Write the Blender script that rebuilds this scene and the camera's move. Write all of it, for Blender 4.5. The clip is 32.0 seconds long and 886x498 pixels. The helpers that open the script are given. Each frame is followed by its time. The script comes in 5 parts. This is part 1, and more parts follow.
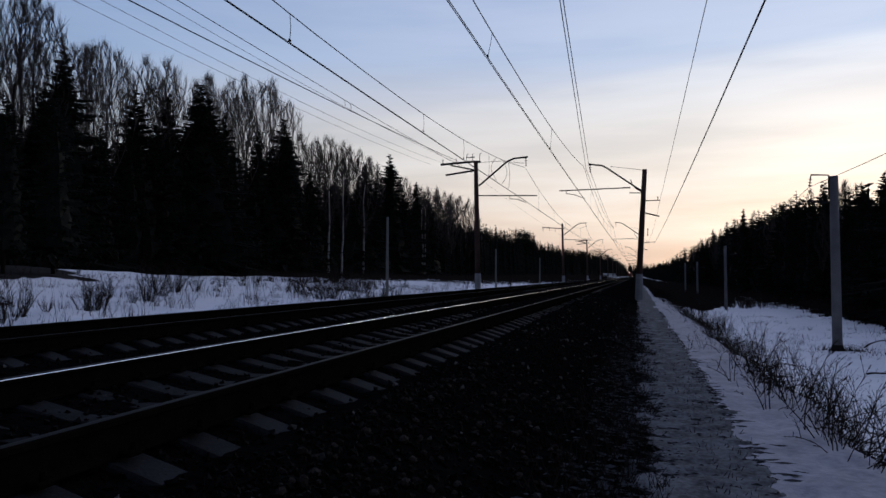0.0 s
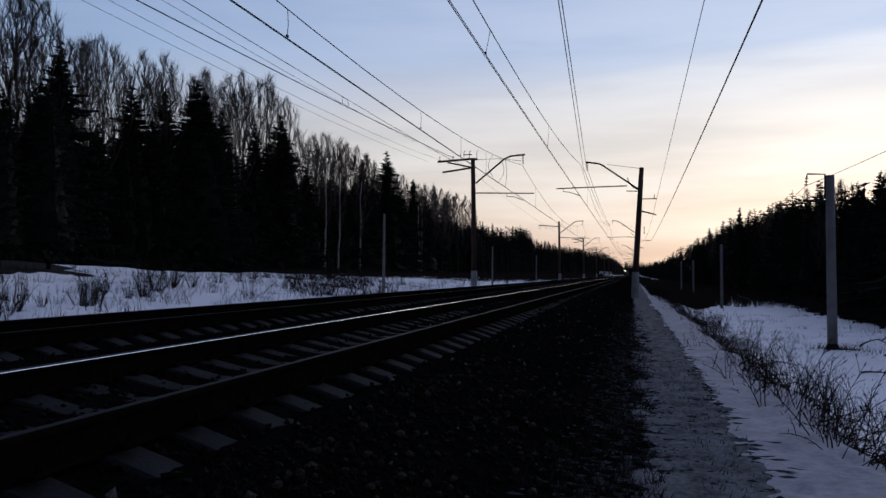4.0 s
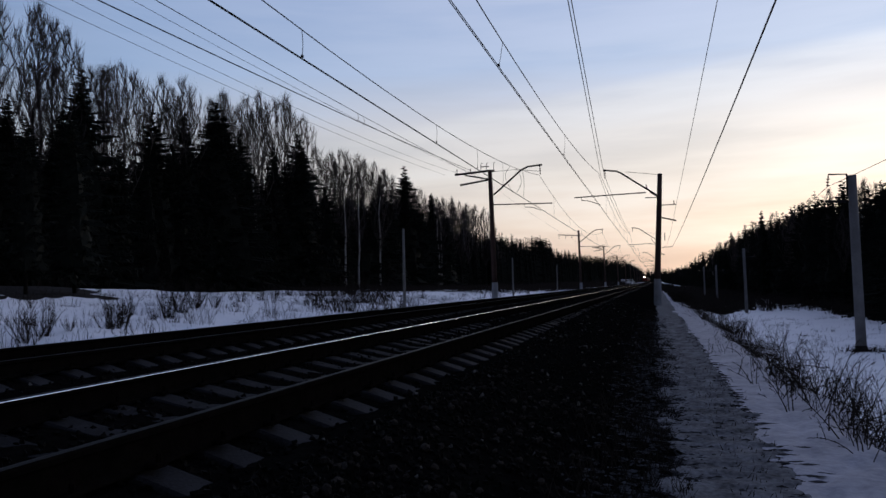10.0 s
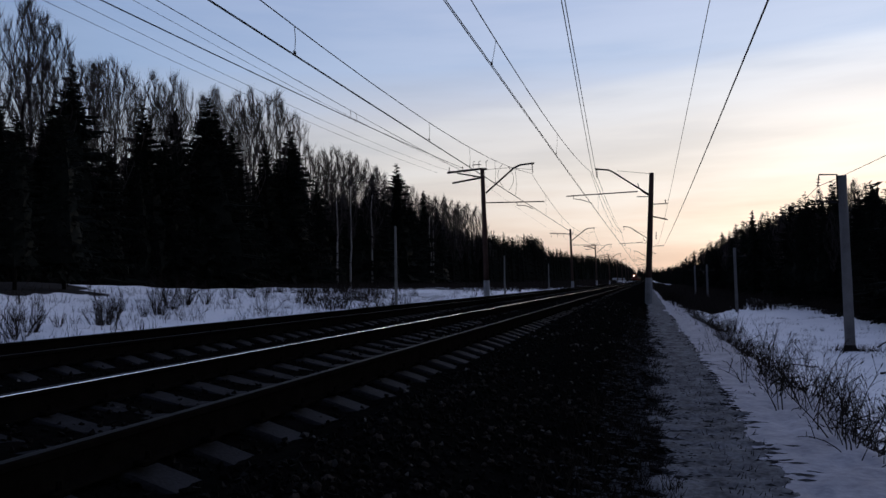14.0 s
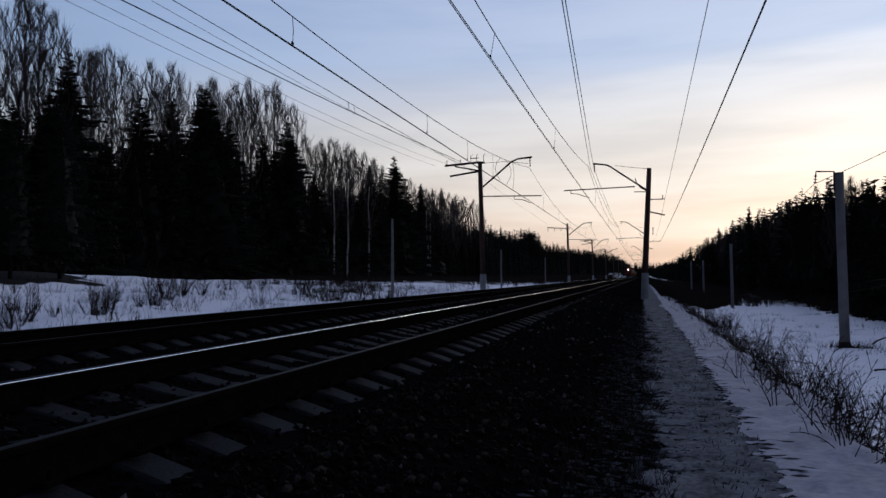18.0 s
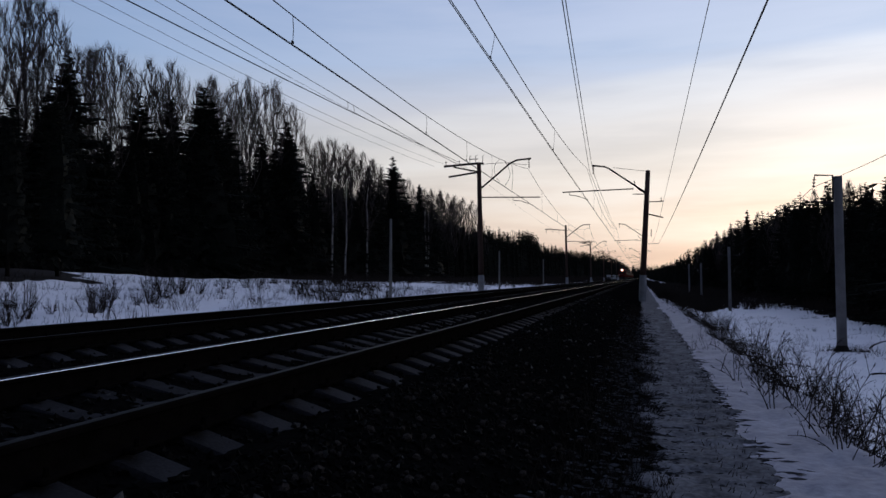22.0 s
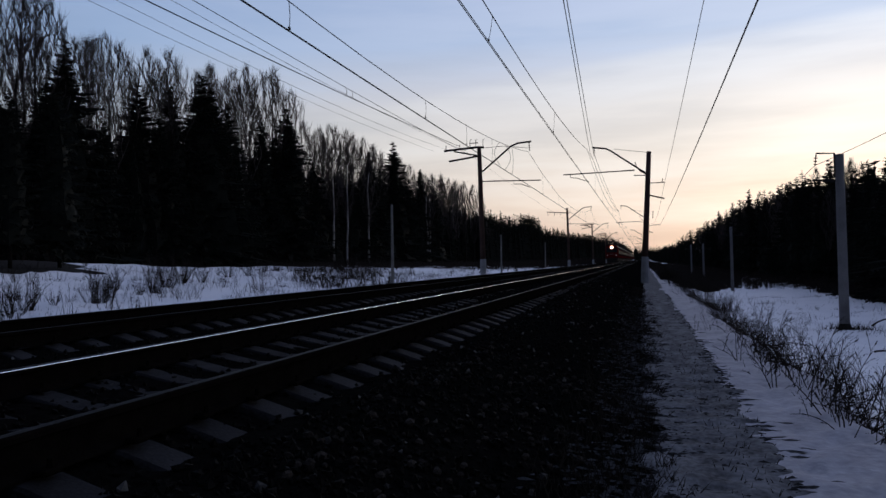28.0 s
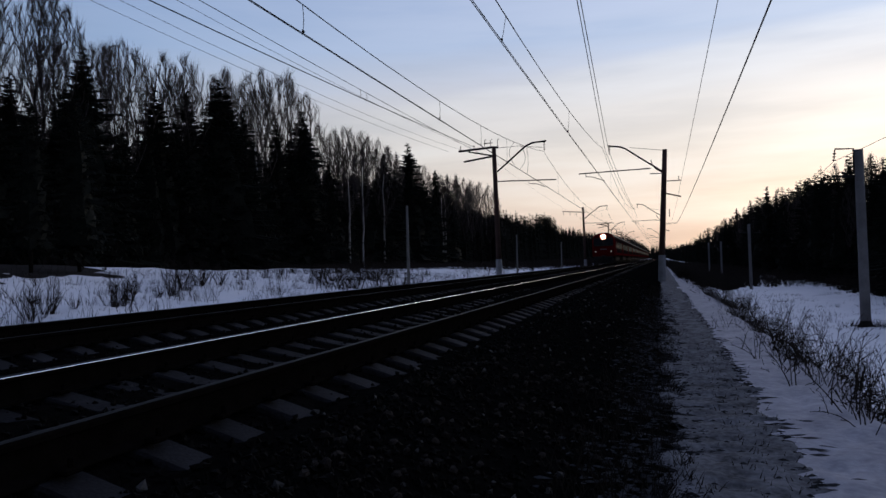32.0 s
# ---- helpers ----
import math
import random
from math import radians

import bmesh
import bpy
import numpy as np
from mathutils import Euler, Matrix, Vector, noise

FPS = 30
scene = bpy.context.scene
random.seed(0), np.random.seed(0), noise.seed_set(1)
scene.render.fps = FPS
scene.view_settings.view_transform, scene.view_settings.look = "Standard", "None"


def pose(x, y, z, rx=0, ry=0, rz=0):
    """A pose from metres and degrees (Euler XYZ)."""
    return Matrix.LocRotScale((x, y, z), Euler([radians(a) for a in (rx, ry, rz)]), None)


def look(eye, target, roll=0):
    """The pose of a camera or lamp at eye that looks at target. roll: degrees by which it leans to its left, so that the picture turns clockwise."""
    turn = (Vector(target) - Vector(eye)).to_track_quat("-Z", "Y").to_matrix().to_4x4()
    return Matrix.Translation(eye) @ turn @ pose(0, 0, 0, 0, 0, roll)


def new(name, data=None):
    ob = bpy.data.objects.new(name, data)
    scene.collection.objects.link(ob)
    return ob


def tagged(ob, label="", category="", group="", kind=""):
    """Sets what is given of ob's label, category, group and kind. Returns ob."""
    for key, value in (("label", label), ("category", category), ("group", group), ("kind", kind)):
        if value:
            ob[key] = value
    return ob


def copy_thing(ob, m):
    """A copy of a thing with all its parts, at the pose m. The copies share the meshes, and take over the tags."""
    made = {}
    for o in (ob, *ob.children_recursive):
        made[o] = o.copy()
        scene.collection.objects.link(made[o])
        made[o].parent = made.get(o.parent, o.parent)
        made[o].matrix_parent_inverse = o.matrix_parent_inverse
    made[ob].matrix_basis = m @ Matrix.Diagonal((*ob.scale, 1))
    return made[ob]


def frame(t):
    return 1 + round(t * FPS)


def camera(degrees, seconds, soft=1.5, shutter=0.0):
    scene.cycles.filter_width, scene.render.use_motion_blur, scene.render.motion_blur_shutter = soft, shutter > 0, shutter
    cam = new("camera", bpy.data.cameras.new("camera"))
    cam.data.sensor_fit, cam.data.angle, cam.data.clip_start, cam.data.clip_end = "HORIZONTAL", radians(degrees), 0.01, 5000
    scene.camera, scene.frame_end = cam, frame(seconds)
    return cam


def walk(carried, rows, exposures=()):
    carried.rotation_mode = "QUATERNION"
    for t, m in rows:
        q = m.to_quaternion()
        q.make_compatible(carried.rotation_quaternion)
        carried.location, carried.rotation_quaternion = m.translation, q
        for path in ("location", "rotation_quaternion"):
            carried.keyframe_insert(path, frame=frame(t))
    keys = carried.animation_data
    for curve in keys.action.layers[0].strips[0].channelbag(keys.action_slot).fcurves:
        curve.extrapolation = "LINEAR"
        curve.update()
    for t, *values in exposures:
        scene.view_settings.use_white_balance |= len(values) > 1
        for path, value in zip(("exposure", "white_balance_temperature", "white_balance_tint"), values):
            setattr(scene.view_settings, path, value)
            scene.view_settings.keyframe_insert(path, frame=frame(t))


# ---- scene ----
cam = camera(62.0, 32.0, soft=1.5)
walk(cam, [
    (0, pose(-0, 0, 1.55, 92.107, 0, 14.76)),
    (0.5, pose(-0.001, 0.003, 1.548, 92.311, 0.154, 14.684)),
    (1, pose(0.002, 0.006, 1.549, 92.652, -0.064, 14.59)),
    (1.5, pose(-0.003, 0.006, 1.538, 92.674, -0.022, 14.225)),
    (2, pose(-0.005, 0.005, 1.543, 92.905, -0.04, 14.511)),
    (2.5, pose(-0.004, 0.004, 1.545, 92.434, -0.1, 14.294)),
    (3, pose(-0.011, -0.001, 1.535, 91.981, -0.168, 14.334)),
    (3.5, pose(-0.009, -0.001, 1.536, 91.787, -0.338, 14.495)),
    (5.5, pose(0.004, 0.007, 1.532, 92.588, 0.042, 14.457)),
    (6, pose(0.005, 0.007, 1.535, 92.578, -0.043, 14.577)),
    (6.5, pose(-0.003, 0.008, 1.539, 92.619, -0.085, 14.564)),
    (7, pose(0.006, 0.005, 1.533, 92.653, -0, 14.63)),
    (7.5, pose(0.013, -0.001, 1.534, 92.665, 0.25, 14.52)),
    (8, pose(0.018, -0.012, 1.539, 92.79, 1.056, 14.304)),
    (8.5, pose(0.022, -0.017, 1.544, 92.63, 0.846, 14.461)),
    (9, pose(0.01, -0.022, 1.542, 92.498, 1.001, 15.096)),
    (9.5, pose(0.014, -0.026, 1.541, 92.546, 1.369, 15.617)),
    (10, pose(0.011, -0.032, 1.535, 92.929, 1.427, 16.089)),
    (10.5, pose(0.014, -0.031, 1.538, 92.831, 1.578, 16.019)),
    (11, pose(0.012, -0.027, 1.534, 92.95, 1.714, 16.066)),
    (11.5, pose(0.013, -0.022, 1.538, 92.893, 1.418, 16.003)),
    (12, pose(0.016, -0.024, 1.534, 92.798, 1.274, 15.604)),
    (12.5, pose(0.018, -0.02, 1.538, 92.706, 1.178, 15.281)),
    (13, pose(0.018, -0.021, 1.537, 92.794, 1.236, 15.397)),
    (13.5, pose(0.021, -0.016, 1.535, 92.734, 1.156, 15.599)),
    (14, pose(0.01, -0.023, 1.534, 92.745, 1.151, 15.451)),
    (14.5, pose(0.016, -0.016, 1.537, 92.729, 1.076, 15.424)),
    (16.5, pose(0.024, -0.011, 1.539, 92.761, 1.022, 14.959)),
    (17, pose(0.024, -0.008, 1.532, 92.554, 1.156, 14.989)),
    (17.5, pose(0.015, -0.008, 1.53, 92.556, 0.956, 15.076)),
    (18, pose(0.012, -0.005, 1.528, 92.224, 0.608, 15.186)),
    (18.5, pose(0.012, -0.008, 1.531, 92.169, 0.443, 15.097)),
    (19, pose(0.021, -0.005, 1.532, 92.454, 0.702, 14.918)),
    (19.5, pose(0.021, -0.009, 1.537, 92.163, 0.712, 14.712)),
    (20, pose(0.015, -0.004, 1.527, 92.033, 0.64, 14.555)),
    (20.5, pose(0.011, -0.001, 1.523, 91.853, 0.46, 14.363)),
    (21, pose(0.007, 0.004, 1.521, 91.666, 0.513, 14.479)),
    (21.5, pose(0.008, 0.005, 1.527, 92.12, 0.307, 14.746)),
    (22, pose(0.003, 0.002, 1.523, 92.279, 0.153, 15.027)),
    (22.5, pose(0.009, 0.014, 1.526, 92.127, 0.185, 14.534)),
    (23, pose(0.005, 0.02, 1.522, 91.853, 0.25, 14.149)),
    (23.5, pose(0.015, 0.019, 1.527, 91.57, 0.261, 13.59)),
    (24, pose(0.011, 0.019, 1.526, 91.64, 0.243, 13.548)),
    (24.5, pose(0.01, 0.026, 1.514, 91.282, 0.164, 13.669)),
    (25, pose(0.009, 0.023, 1.52, 91.05, 0.092, 13.618)),
    (25.5, pose(0.008, 0.022, 1.517, 90.861, 0.226, 13.619)),
    (26, pose(0.017, 0.028, 1.516, 90.855, 0.672, 14.06)),
    (26.5, pose(0.001, 0.013, 1.531, 91.335, 0.812, 14.968)),
    (28.5, pose(0.019, 0.015, 1.524, 91.003, 1.14, 15.183)),
    (29, pose(0.017, 0.017, 1.526, 90.966, 1.229, 14.89)),
    (29.5, pose(0.028, 0.017, 1.526, 90.912, 1.341, 14.835)),
    (30, pose(0.028, 0.024, 1.516, 90.701, 1.418, 15.081)),
    (30.5, pose(0.023, 0.009, 1.521, 90.727, 1.818, 15.696)),
    (31, pose(0.031, 0.013, 1.525, 90.851, 2.055, 15.617)),
    (31.5, pose(0.028, 0.009, 1.522, 90.961, 1.949, 15.944)),
    (32, pose(0.027, 0.009, 1.516, 91.182, 1.655, 16.44)),
])

# world, sun, exposure
SUN_AZ, SUN_EL = radians(17), radians(7)
SUN_DIR = (math.sin(SUN_AZ) * math.cos(SUN_EL), math.cos(SUN_AZ) * math.cos(SUN_EL), math.sin(SUN_EL))
world = bpy.data.worlds.new("dusk_sky")
scene.world = world
world.use_nodes = True
wn, wl = world.node_tree.nodes, world.node_tree.links
wn.clear()


def wnode(kind, **settings):
    n = wn.new("ShaderNode" + kind)
    for key, value in settings.items():
        n.inputs[key.replace("_", " ")].default_value = value
    return n


def ramp_node(stops):
    n = wn.new("ShaderNodeValToRGB")
    e = n.color_ramp.elements
    e[0].position, e[0].color = stops[0][0], (*stops[0][1], 1)
    e[1].position, e[1].color = stops[-1][0], (*stops[-1][1], 1)
    for p, col in stops[1:-1]:
        k = e.new(p)
        k.color = (*col, 1)
    return n


sky = wn.new("ShaderNodeTexSky")
sky.sky_type, sky.sun_disc = "NISHITA", False
sky.sun_elevation, sky.sun_rotation = SUN_EL, SUN_AZ
sky.altitude, sky.air_density, sky.dust_density, sky.ozone_density = 180, 1.0, 1.0, 3.0
coord = wn.new("ShaderNodeTexCoord")
split = wn.new("ShaderNodeSeparateXYZ")
wl.new(coord.outputs["Generated"], split.inputs["Vector"])
# streaks of the high veil
stretch = wnode("Mapping", Rotation=(0, radians(-6), 0), Scale=(1.3, 1.3, 11.0))
wl.new(coord.outputs["Generated"], stretch.inputs["Vector"])
streak = wnode("TexNoise", Scale=2.4, Detail=5.0, Roughness=0.55)
wl.new(stretch.outputs["Vector"], streak.inputs["Vector"])
# height above the horizon, a little uneven
lift = wn.new("ShaderNodeMath")
lift.operation = "MULTIPLY_ADD"
lift.inputs[1].default_value = 0.07
wl.new(streak.outputs["Fac"], lift.inputs[0])
wl.new(split.outputs["Z"], lift.inputs[2])
low = wn.new("ShaderNodeMath")
low.operation = "SUBTRACT"
low.inputs[1].default_value = 0.035
wl.new(lift.outputs["Value"], low.inputs[0])
tone = ramp_node(((0.0, (0.635, 0.41, 0.365)), (0.03, (0.785, 0.52, 0.43)), (0.08, (0.90, 0.685, 0.56)), (0.14, (0.875, 0.785, 0.74)), (0.20, (0.81, 0.79, 0.84)), (0.28, (0.568, 0.69, 0.965)), (0.6, (0.475, 0.55, 0.895)), (1.0, (0.45, 0.475, 0.77))))
wl.new(low.outputs["Value"], tone.inputs["Fac"])
# forward scattering towards the veiled sun
toward = wn.new("ShaderNodeVectorMath")
toward.operation = "DOT_PRODUCT"
toward.inputs[1].default_value = SUN_DIR
wl.new(coord.outputs["Generated"], toward.inputs[0])
half = wnode("MapRange", From_Min=-1.0, From_Max=1.0)
wl.new(toward.outputs["Value"], half.inputs["Value"])
glow = ramp_node(((0.0, (0.106, 0.111, 0.124)), (0.5, (0.20, 0.216, 0.234)), (0.78, (0.558, 0.622, 0.672)), (0.94, (0.87, 0.85, 0.815)), (0.985, (0.975, 0.935, 0.87)), (1.0, (1.10, 1.04, 0.95))))
wl.new(half.outputs["Result"], glow.inputs["Fac"])
veil = wn.new("ShaderNodeMix")
veil.data_type, veil.blend_type = "RGBA", "MULTIPLY"
veil.inputs[0].default_value = 1.0
wl.new(tone.outputs["Color"], veil.inputs[6])
wl.new(glow.outputs["Color"], veil.inputs[7])
# bank of cirrus: pale below a slanting edge
slope = wn.new("ShaderNodeVectorMath")
slope.operation = "DOT_PRODUCT"
slope.inputs[1].default_value = (0.115, 0.268, -1.0)
wl.new(coord.outputs["Generated"], slope.inputs[0])
bank = wnode("MapRange", From_Min=-0.009, From_Max=0.011)
bank.interpolation_type = "SMOOTHSTEP"
wl.new(slope.outputs["Value"], bank.inputs["Value"])
thick = wnode("MapRange", From_Min=0.3, From_Max=0.7, To_Min=0.2, To_Max=0.62)
wl.new(streak.outputs["Fac"], thick.inputs["Value"])
cover = wn.new("ShaderNodeMath")
cover.operation = "MULTIPLY"
wl.new(bank.outputs["Result"], cover.inputs[0])
wl.new(thick.outputs["Result"], cover.inputs[1])
pale = wnode("HueSaturation", Saturation=0.25, Value=1.12)
wl.new(veil.outputs[2], pale.inputs["Color"])
cloud = wn.new("ShaderNodeMix")
cloud.data_type = "RGBA"
wl.new(cover.outputs["Value"], cloud.inputs[0])
wl.new(veil.outputs[2], cloud.inputs[6])
wl.new(pale.outputs["Color"], cloud.inputs[7])
clear = wnode("Background", Strength=0.012)
hazed = wnode("Background", Strength=0.93)
wl.new(sky.outputs["Color"], clear.inputs["Color"])
banding = ramp_node(((0.34, (0.90, 0.93, 0.965)), (0.5, (1.0, 1.0, 1.0)), (0.66, (1.05, 1.04, 1.03))))
wl.new(streak.outputs["Fac"], banding.inputs["Fac"])
streaked = wn.new("ShaderNodeMix")
streaked.data_type, streaked.blend_type = "RGBA", "MULTIPLY"
streaked.inputs[0].default_value = 1.0
wl.new(cloud.outputs[2], streaked.inputs[6])
wl.new(banding.outputs["Color"], streaked.inputs[7])
wl.new(streaked.outputs[2], hazed.inputs["Color"])
both = wn.new("ShaderNodeAddShader")
wl.new(clear.outputs["Background"], both.inputs[0])
wl.new(hazed.outputs["Background"], both.inputs[1])
wout = wn.new("ShaderNodeOutputWorld")
wl.new(both.outputs["Shader"], wout.inputs["Surface"])

sun = new("sun", bpy.data.lights.new("sun", "SUN"))
sun.data.energy, sun.data.angle, sun.data.color = 0.25, radians(10), (1.0, 0.82, 0.65)
sun.matrix_world = look((0, 0, 50), (-math.sin(SUN_AZ) * 50 * math.cos(SUN_EL), -math.cos(SUN_AZ) * 50 * math.cos(SUN_EL), 50 - 50 * math.sin(SUN_EL)))
scene.view_settings.exposure = 0.0


# ---- materials ----
def material(name, colors, scale=4.0, rough=0.8, metal=0.0, bump=0.3, fine=40.0, stretch=(1, 1, 1), spread=0.0, dist=0.02, spec=0.05):
    """Noise-mottled surface at two scales; colors is (dark, light); spread varies each object a little."""
    m = bpy.data.materials.new(name)
    m.use_nodes = True
    n, l = m.node_tree.nodes, m.node_tree.links
    b = n["Principled BSDF"]
    co = n.new("ShaderNodeTexCoord")
    mp = n.new("ShaderNodeMapping")
    mp.inputs["Scale"].default_value = stretch
    l.new(co.outputs["Object"], mp.inputs["Vector"])
    a = n.new("ShaderNodeTexNoise")
    a.inputs["Scale"].default_value, a.inputs["Detail"].default_value = scale, 6
    c = n.new("ShaderNodeTexNoise")
    c.inputs["Scale"].default_value, c.inputs["Detail"].default_value = fine, 4
    l.new(mp.outputs["Vector"], a.inputs["Vector"])
    l.new(mp.outputs["Vector"], c.inputs["Vector"])
    add = n.new("ShaderNodeMath")
    add.operation = "MULTIPLY_ADD"
    add.inputs[1].default_value = 0.45
    l.new(c.outputs["Fac"], add.inputs[0])
    half = n.new("ShaderNodeMath")
    half.operation = "MULTIPLY"
    half.inputs[1].default_value = 0.6
    l.new(a.outputs["Fac"], half.inputs[0])
    l.new(half.outputs["Value"], add.inputs[2])
    ramp = n.new("ShaderNodeValToRGB")
    ramp.color_ramp.elements[0].position, ramp.color_ramp.elements[1].position = 0.36, 0.68
    ramp.color_ramp.elements[0].color, ramp.color_ramp.elements[1].color = (*colors[0], 1), (*colors[1], 1)
    l.new(add.outputs["Value"], ramp.inputs["Fac"])
    out = ramp.outputs["Color"]
    if spread:
        info = n.new("ShaderNodeObjectInfo")
        mr = n.new("ShaderNodeMapRange")
        mr.inputs["To Min"].default_value, mr.inputs["To Max"].default_value = 1 - spread, 1 + spread
        l.new(info.outputs["Random"], mr.inputs["Value"])
        hs = n.new("ShaderNodeHueSaturation")
        l.new(mr.outputs["Result"], hs.inputs["Value"])
        l.new(out, hs.inputs["Color"])
        out = hs.outputs["Color"]
    l.new(out, b.inputs["Base Color"])
    b.inputs["Roughness"].default_value, b.inputs["Metallic"].default_value = rough, metal
    b.inputs["Specular IOR Level"].default_value = spec
    if bump:
        bp = n.new("ShaderNodeBump")
        bp.inputs["Strength"].default_value, bp.inputs["Distance"].default_value = bump, dist
        l.new(add.outputs["Value"], bp.inputs["Height"])
        l.new(bp.outputs["Normal"], b.inputs["Normal"])
    return m


def glowing(name, color, strength):
    m = bpy.data.materials.new(name)
    m.use_nodes = True
    b = m.node_tree.nodes["Principled BSDF"]
    b.inputs["Base Color"].default_value = (*color, 1)
    b.inputs["Emission Color"].default_value = (*color, 1)
    b.inputs["Emission Strength"].default_value = strength
    return m


def island_material(name, colors, rough=0.9):
    """Each loose piece of the mesh takes its own shade."""
    m = material(name, colors, scale=9, rough=rough, bump=0.4, fine=60)
    n, l = m.node_tree.nodes, m.node_tree.links
    ramp = next(x for x in n if x.type == "VALTORGB")
    geo = n.new("ShaderNodeNewGeometry")
    mr = n.new("ShaderNodeMapRange")
    mr.inputs["From Min"].default_value, mr.inputs["From Max"].default_value = 0.965, 1.0
    mr.inputs["To Min"].default_value, mr.inputs["To Max"].default_value = 0.5, 17.0
    l.new(geo.outputs["Random Per Island"], mr.inputs["Value"])
    hs = n.new("ShaderNodeHueSaturation")
    l.new(mr.outputs["Result"], hs.inputs["Value"])
    l.new(ramp.outputs["Color"], hs.inputs["Color"])
    l.new(hs.outputs["Color"], n["Principled BSDF"].inputs["Base Color"])
    return m


SNOW = material("snow", ((0.83, 0.84, 0.86), (0.96, 0.963, 0.97)), scale=0.9, rough=0.7, bump=0.32, fine=9, dist=0.05, spec=0.2)
TRODDEN = material("trodden_snow", ((0.04, 0.041, 0.043), (0.21, 0.213, 0.222)), scale=3.4, rough=0.9, bump=0.45, fine=22, dist=0.025, stretch=(1, 0.8, 1), spec=0.02)
# darker and greyer than the open snow, for the strip beside the footpath
VERGE = material("greyer_snow", ((0.27, 0.268, 0.29), (0.46, 0.458, 0.49)), scale=1.8, rough=0.75, bump=0.5, fine=14, dist=0.04, spec=0.1)
# dirt colour that is also painted for the shaded sides of ridges
CLOD_SHADE = material("dirt_and_shade", ((0.016, 0.016, 0.017), (0.07, 0.069, 0.071)), scale=9, rough=0.9, fine=40)
OLD_SNOW = material("old_grey_snow", ((0.025, 0.026, 0.028), (0.13, 0.134, 0.142)), scale=5, rough=0.9, fine=30, spec=0.02)
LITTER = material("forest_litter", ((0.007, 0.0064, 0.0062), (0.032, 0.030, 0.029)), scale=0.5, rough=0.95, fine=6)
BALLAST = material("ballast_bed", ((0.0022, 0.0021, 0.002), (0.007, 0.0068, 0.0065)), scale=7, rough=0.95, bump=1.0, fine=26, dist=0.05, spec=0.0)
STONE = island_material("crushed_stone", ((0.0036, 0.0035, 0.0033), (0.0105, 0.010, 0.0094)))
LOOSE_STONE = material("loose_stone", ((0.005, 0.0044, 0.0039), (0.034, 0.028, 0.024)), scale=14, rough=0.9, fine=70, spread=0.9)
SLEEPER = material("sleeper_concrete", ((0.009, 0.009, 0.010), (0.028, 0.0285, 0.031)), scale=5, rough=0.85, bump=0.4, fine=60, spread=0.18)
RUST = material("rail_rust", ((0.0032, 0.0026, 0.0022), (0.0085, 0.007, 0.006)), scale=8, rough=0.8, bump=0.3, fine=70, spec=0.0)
STEEL = material("worn_rail_steel", ((0.80, 0.85, 0.92), (0.89, 0.94, 1.0)), scale=3, rough=0.2, metal=1.0, bump=0.02, fine=90, stretch=(1, 0.05, 1))
DULL_STEEL = material("dull_rail_steel", ((0.010, 0.0094, 0.0091), (0.020, 0.0188, 0.018)), scale=3, rough=0.5, bump=0.02, fine=90, stretch=(1, 0.05, 1), spec=0.025)
CONCRETE = material("pole_concrete", ((0.12, 0.116, 0.116), (0.21, 0.203, 0.202)), scale=1.6, rough=0.85, bump=0.25, fine=30)
BROWN = material("pole_dark_concrete", ((0.04, 0.025, 0.021), (0.10, 0.064, 0.054)), scale=1.2, rough=0.85, bump=0.25, fine=25)
FOOT = material("foundation_concrete", ((0.20, 0.20, 0.205), (0.36, 0.36, 0.37)), scale=2.5, rough=0.9, bump=0.35, fine=30)
IRON = material("painted_iron", ((0.008, 0.008, 0.009), (0.022, 0.021, 0.021)), scale=6, rough=0.6, metal=0.4, bump=0.1)
WIRE = material("wire_copper_dull", ((0.012, 0.012, 0.014), (0.03, 0.028, 0.03)), scale=5, rough=0.8, bump=0.0, spec=0.02)
GLAZE = material("insulator_glaze", ((0.07, 0.04, 0.03), (0.12, 0.07, 0.05)), scale=5, rough=0.25, bump=0.0, spec=0.4)
OLDWOOD = material("weathered_wood", ((0.11, 0.105, 0.098), (0.23, 0.222, 0.21)), scale=3, rough=0.9, stretch=(6, 6, 0.6), bump=0.4)
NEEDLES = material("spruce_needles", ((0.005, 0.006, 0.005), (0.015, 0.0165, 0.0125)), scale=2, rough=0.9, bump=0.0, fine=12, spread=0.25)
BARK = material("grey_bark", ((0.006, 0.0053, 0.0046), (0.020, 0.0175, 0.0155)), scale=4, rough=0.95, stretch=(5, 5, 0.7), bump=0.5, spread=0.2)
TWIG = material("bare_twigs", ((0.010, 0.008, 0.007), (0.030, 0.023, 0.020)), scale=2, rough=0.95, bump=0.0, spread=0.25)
BIRCH = material("birch_bark", ((0.12, 0.112, 0.104), (0.42, 0.395, 0.37)), scale=2.2, rough=0.85, stretch=(1, 1, 3.5), bump=0.2, fine=14)
BARE_TWIG = material("fine_bare_twigs", ((0.032, 0.027, 0.026), (0.088, 0.074, 0.069)), scale=2, rough=0.95, bump=0.0, spread=0.3)
WEED = material("dry_weed", ((0.011, 0.0095, 0.008), (0.036, 0.029, 0.024)), scale=6, rough=0.95, bump=0.0, spread=0.3)
REDPAINT = material("red_train_paint", ((0.085, 0.006, 0.007), (0.135, 0.010, 0.011)), scale=1.2, rough=0.75, bump=0.02, spec=0.0)
BROWNPAINT = material("brown_train_paint", ((0.017, 0.010, 0.009), (0.028, 0.017, 0.015)), scale=0.8, rough=0.95, bump=0.02, spec=0.0)
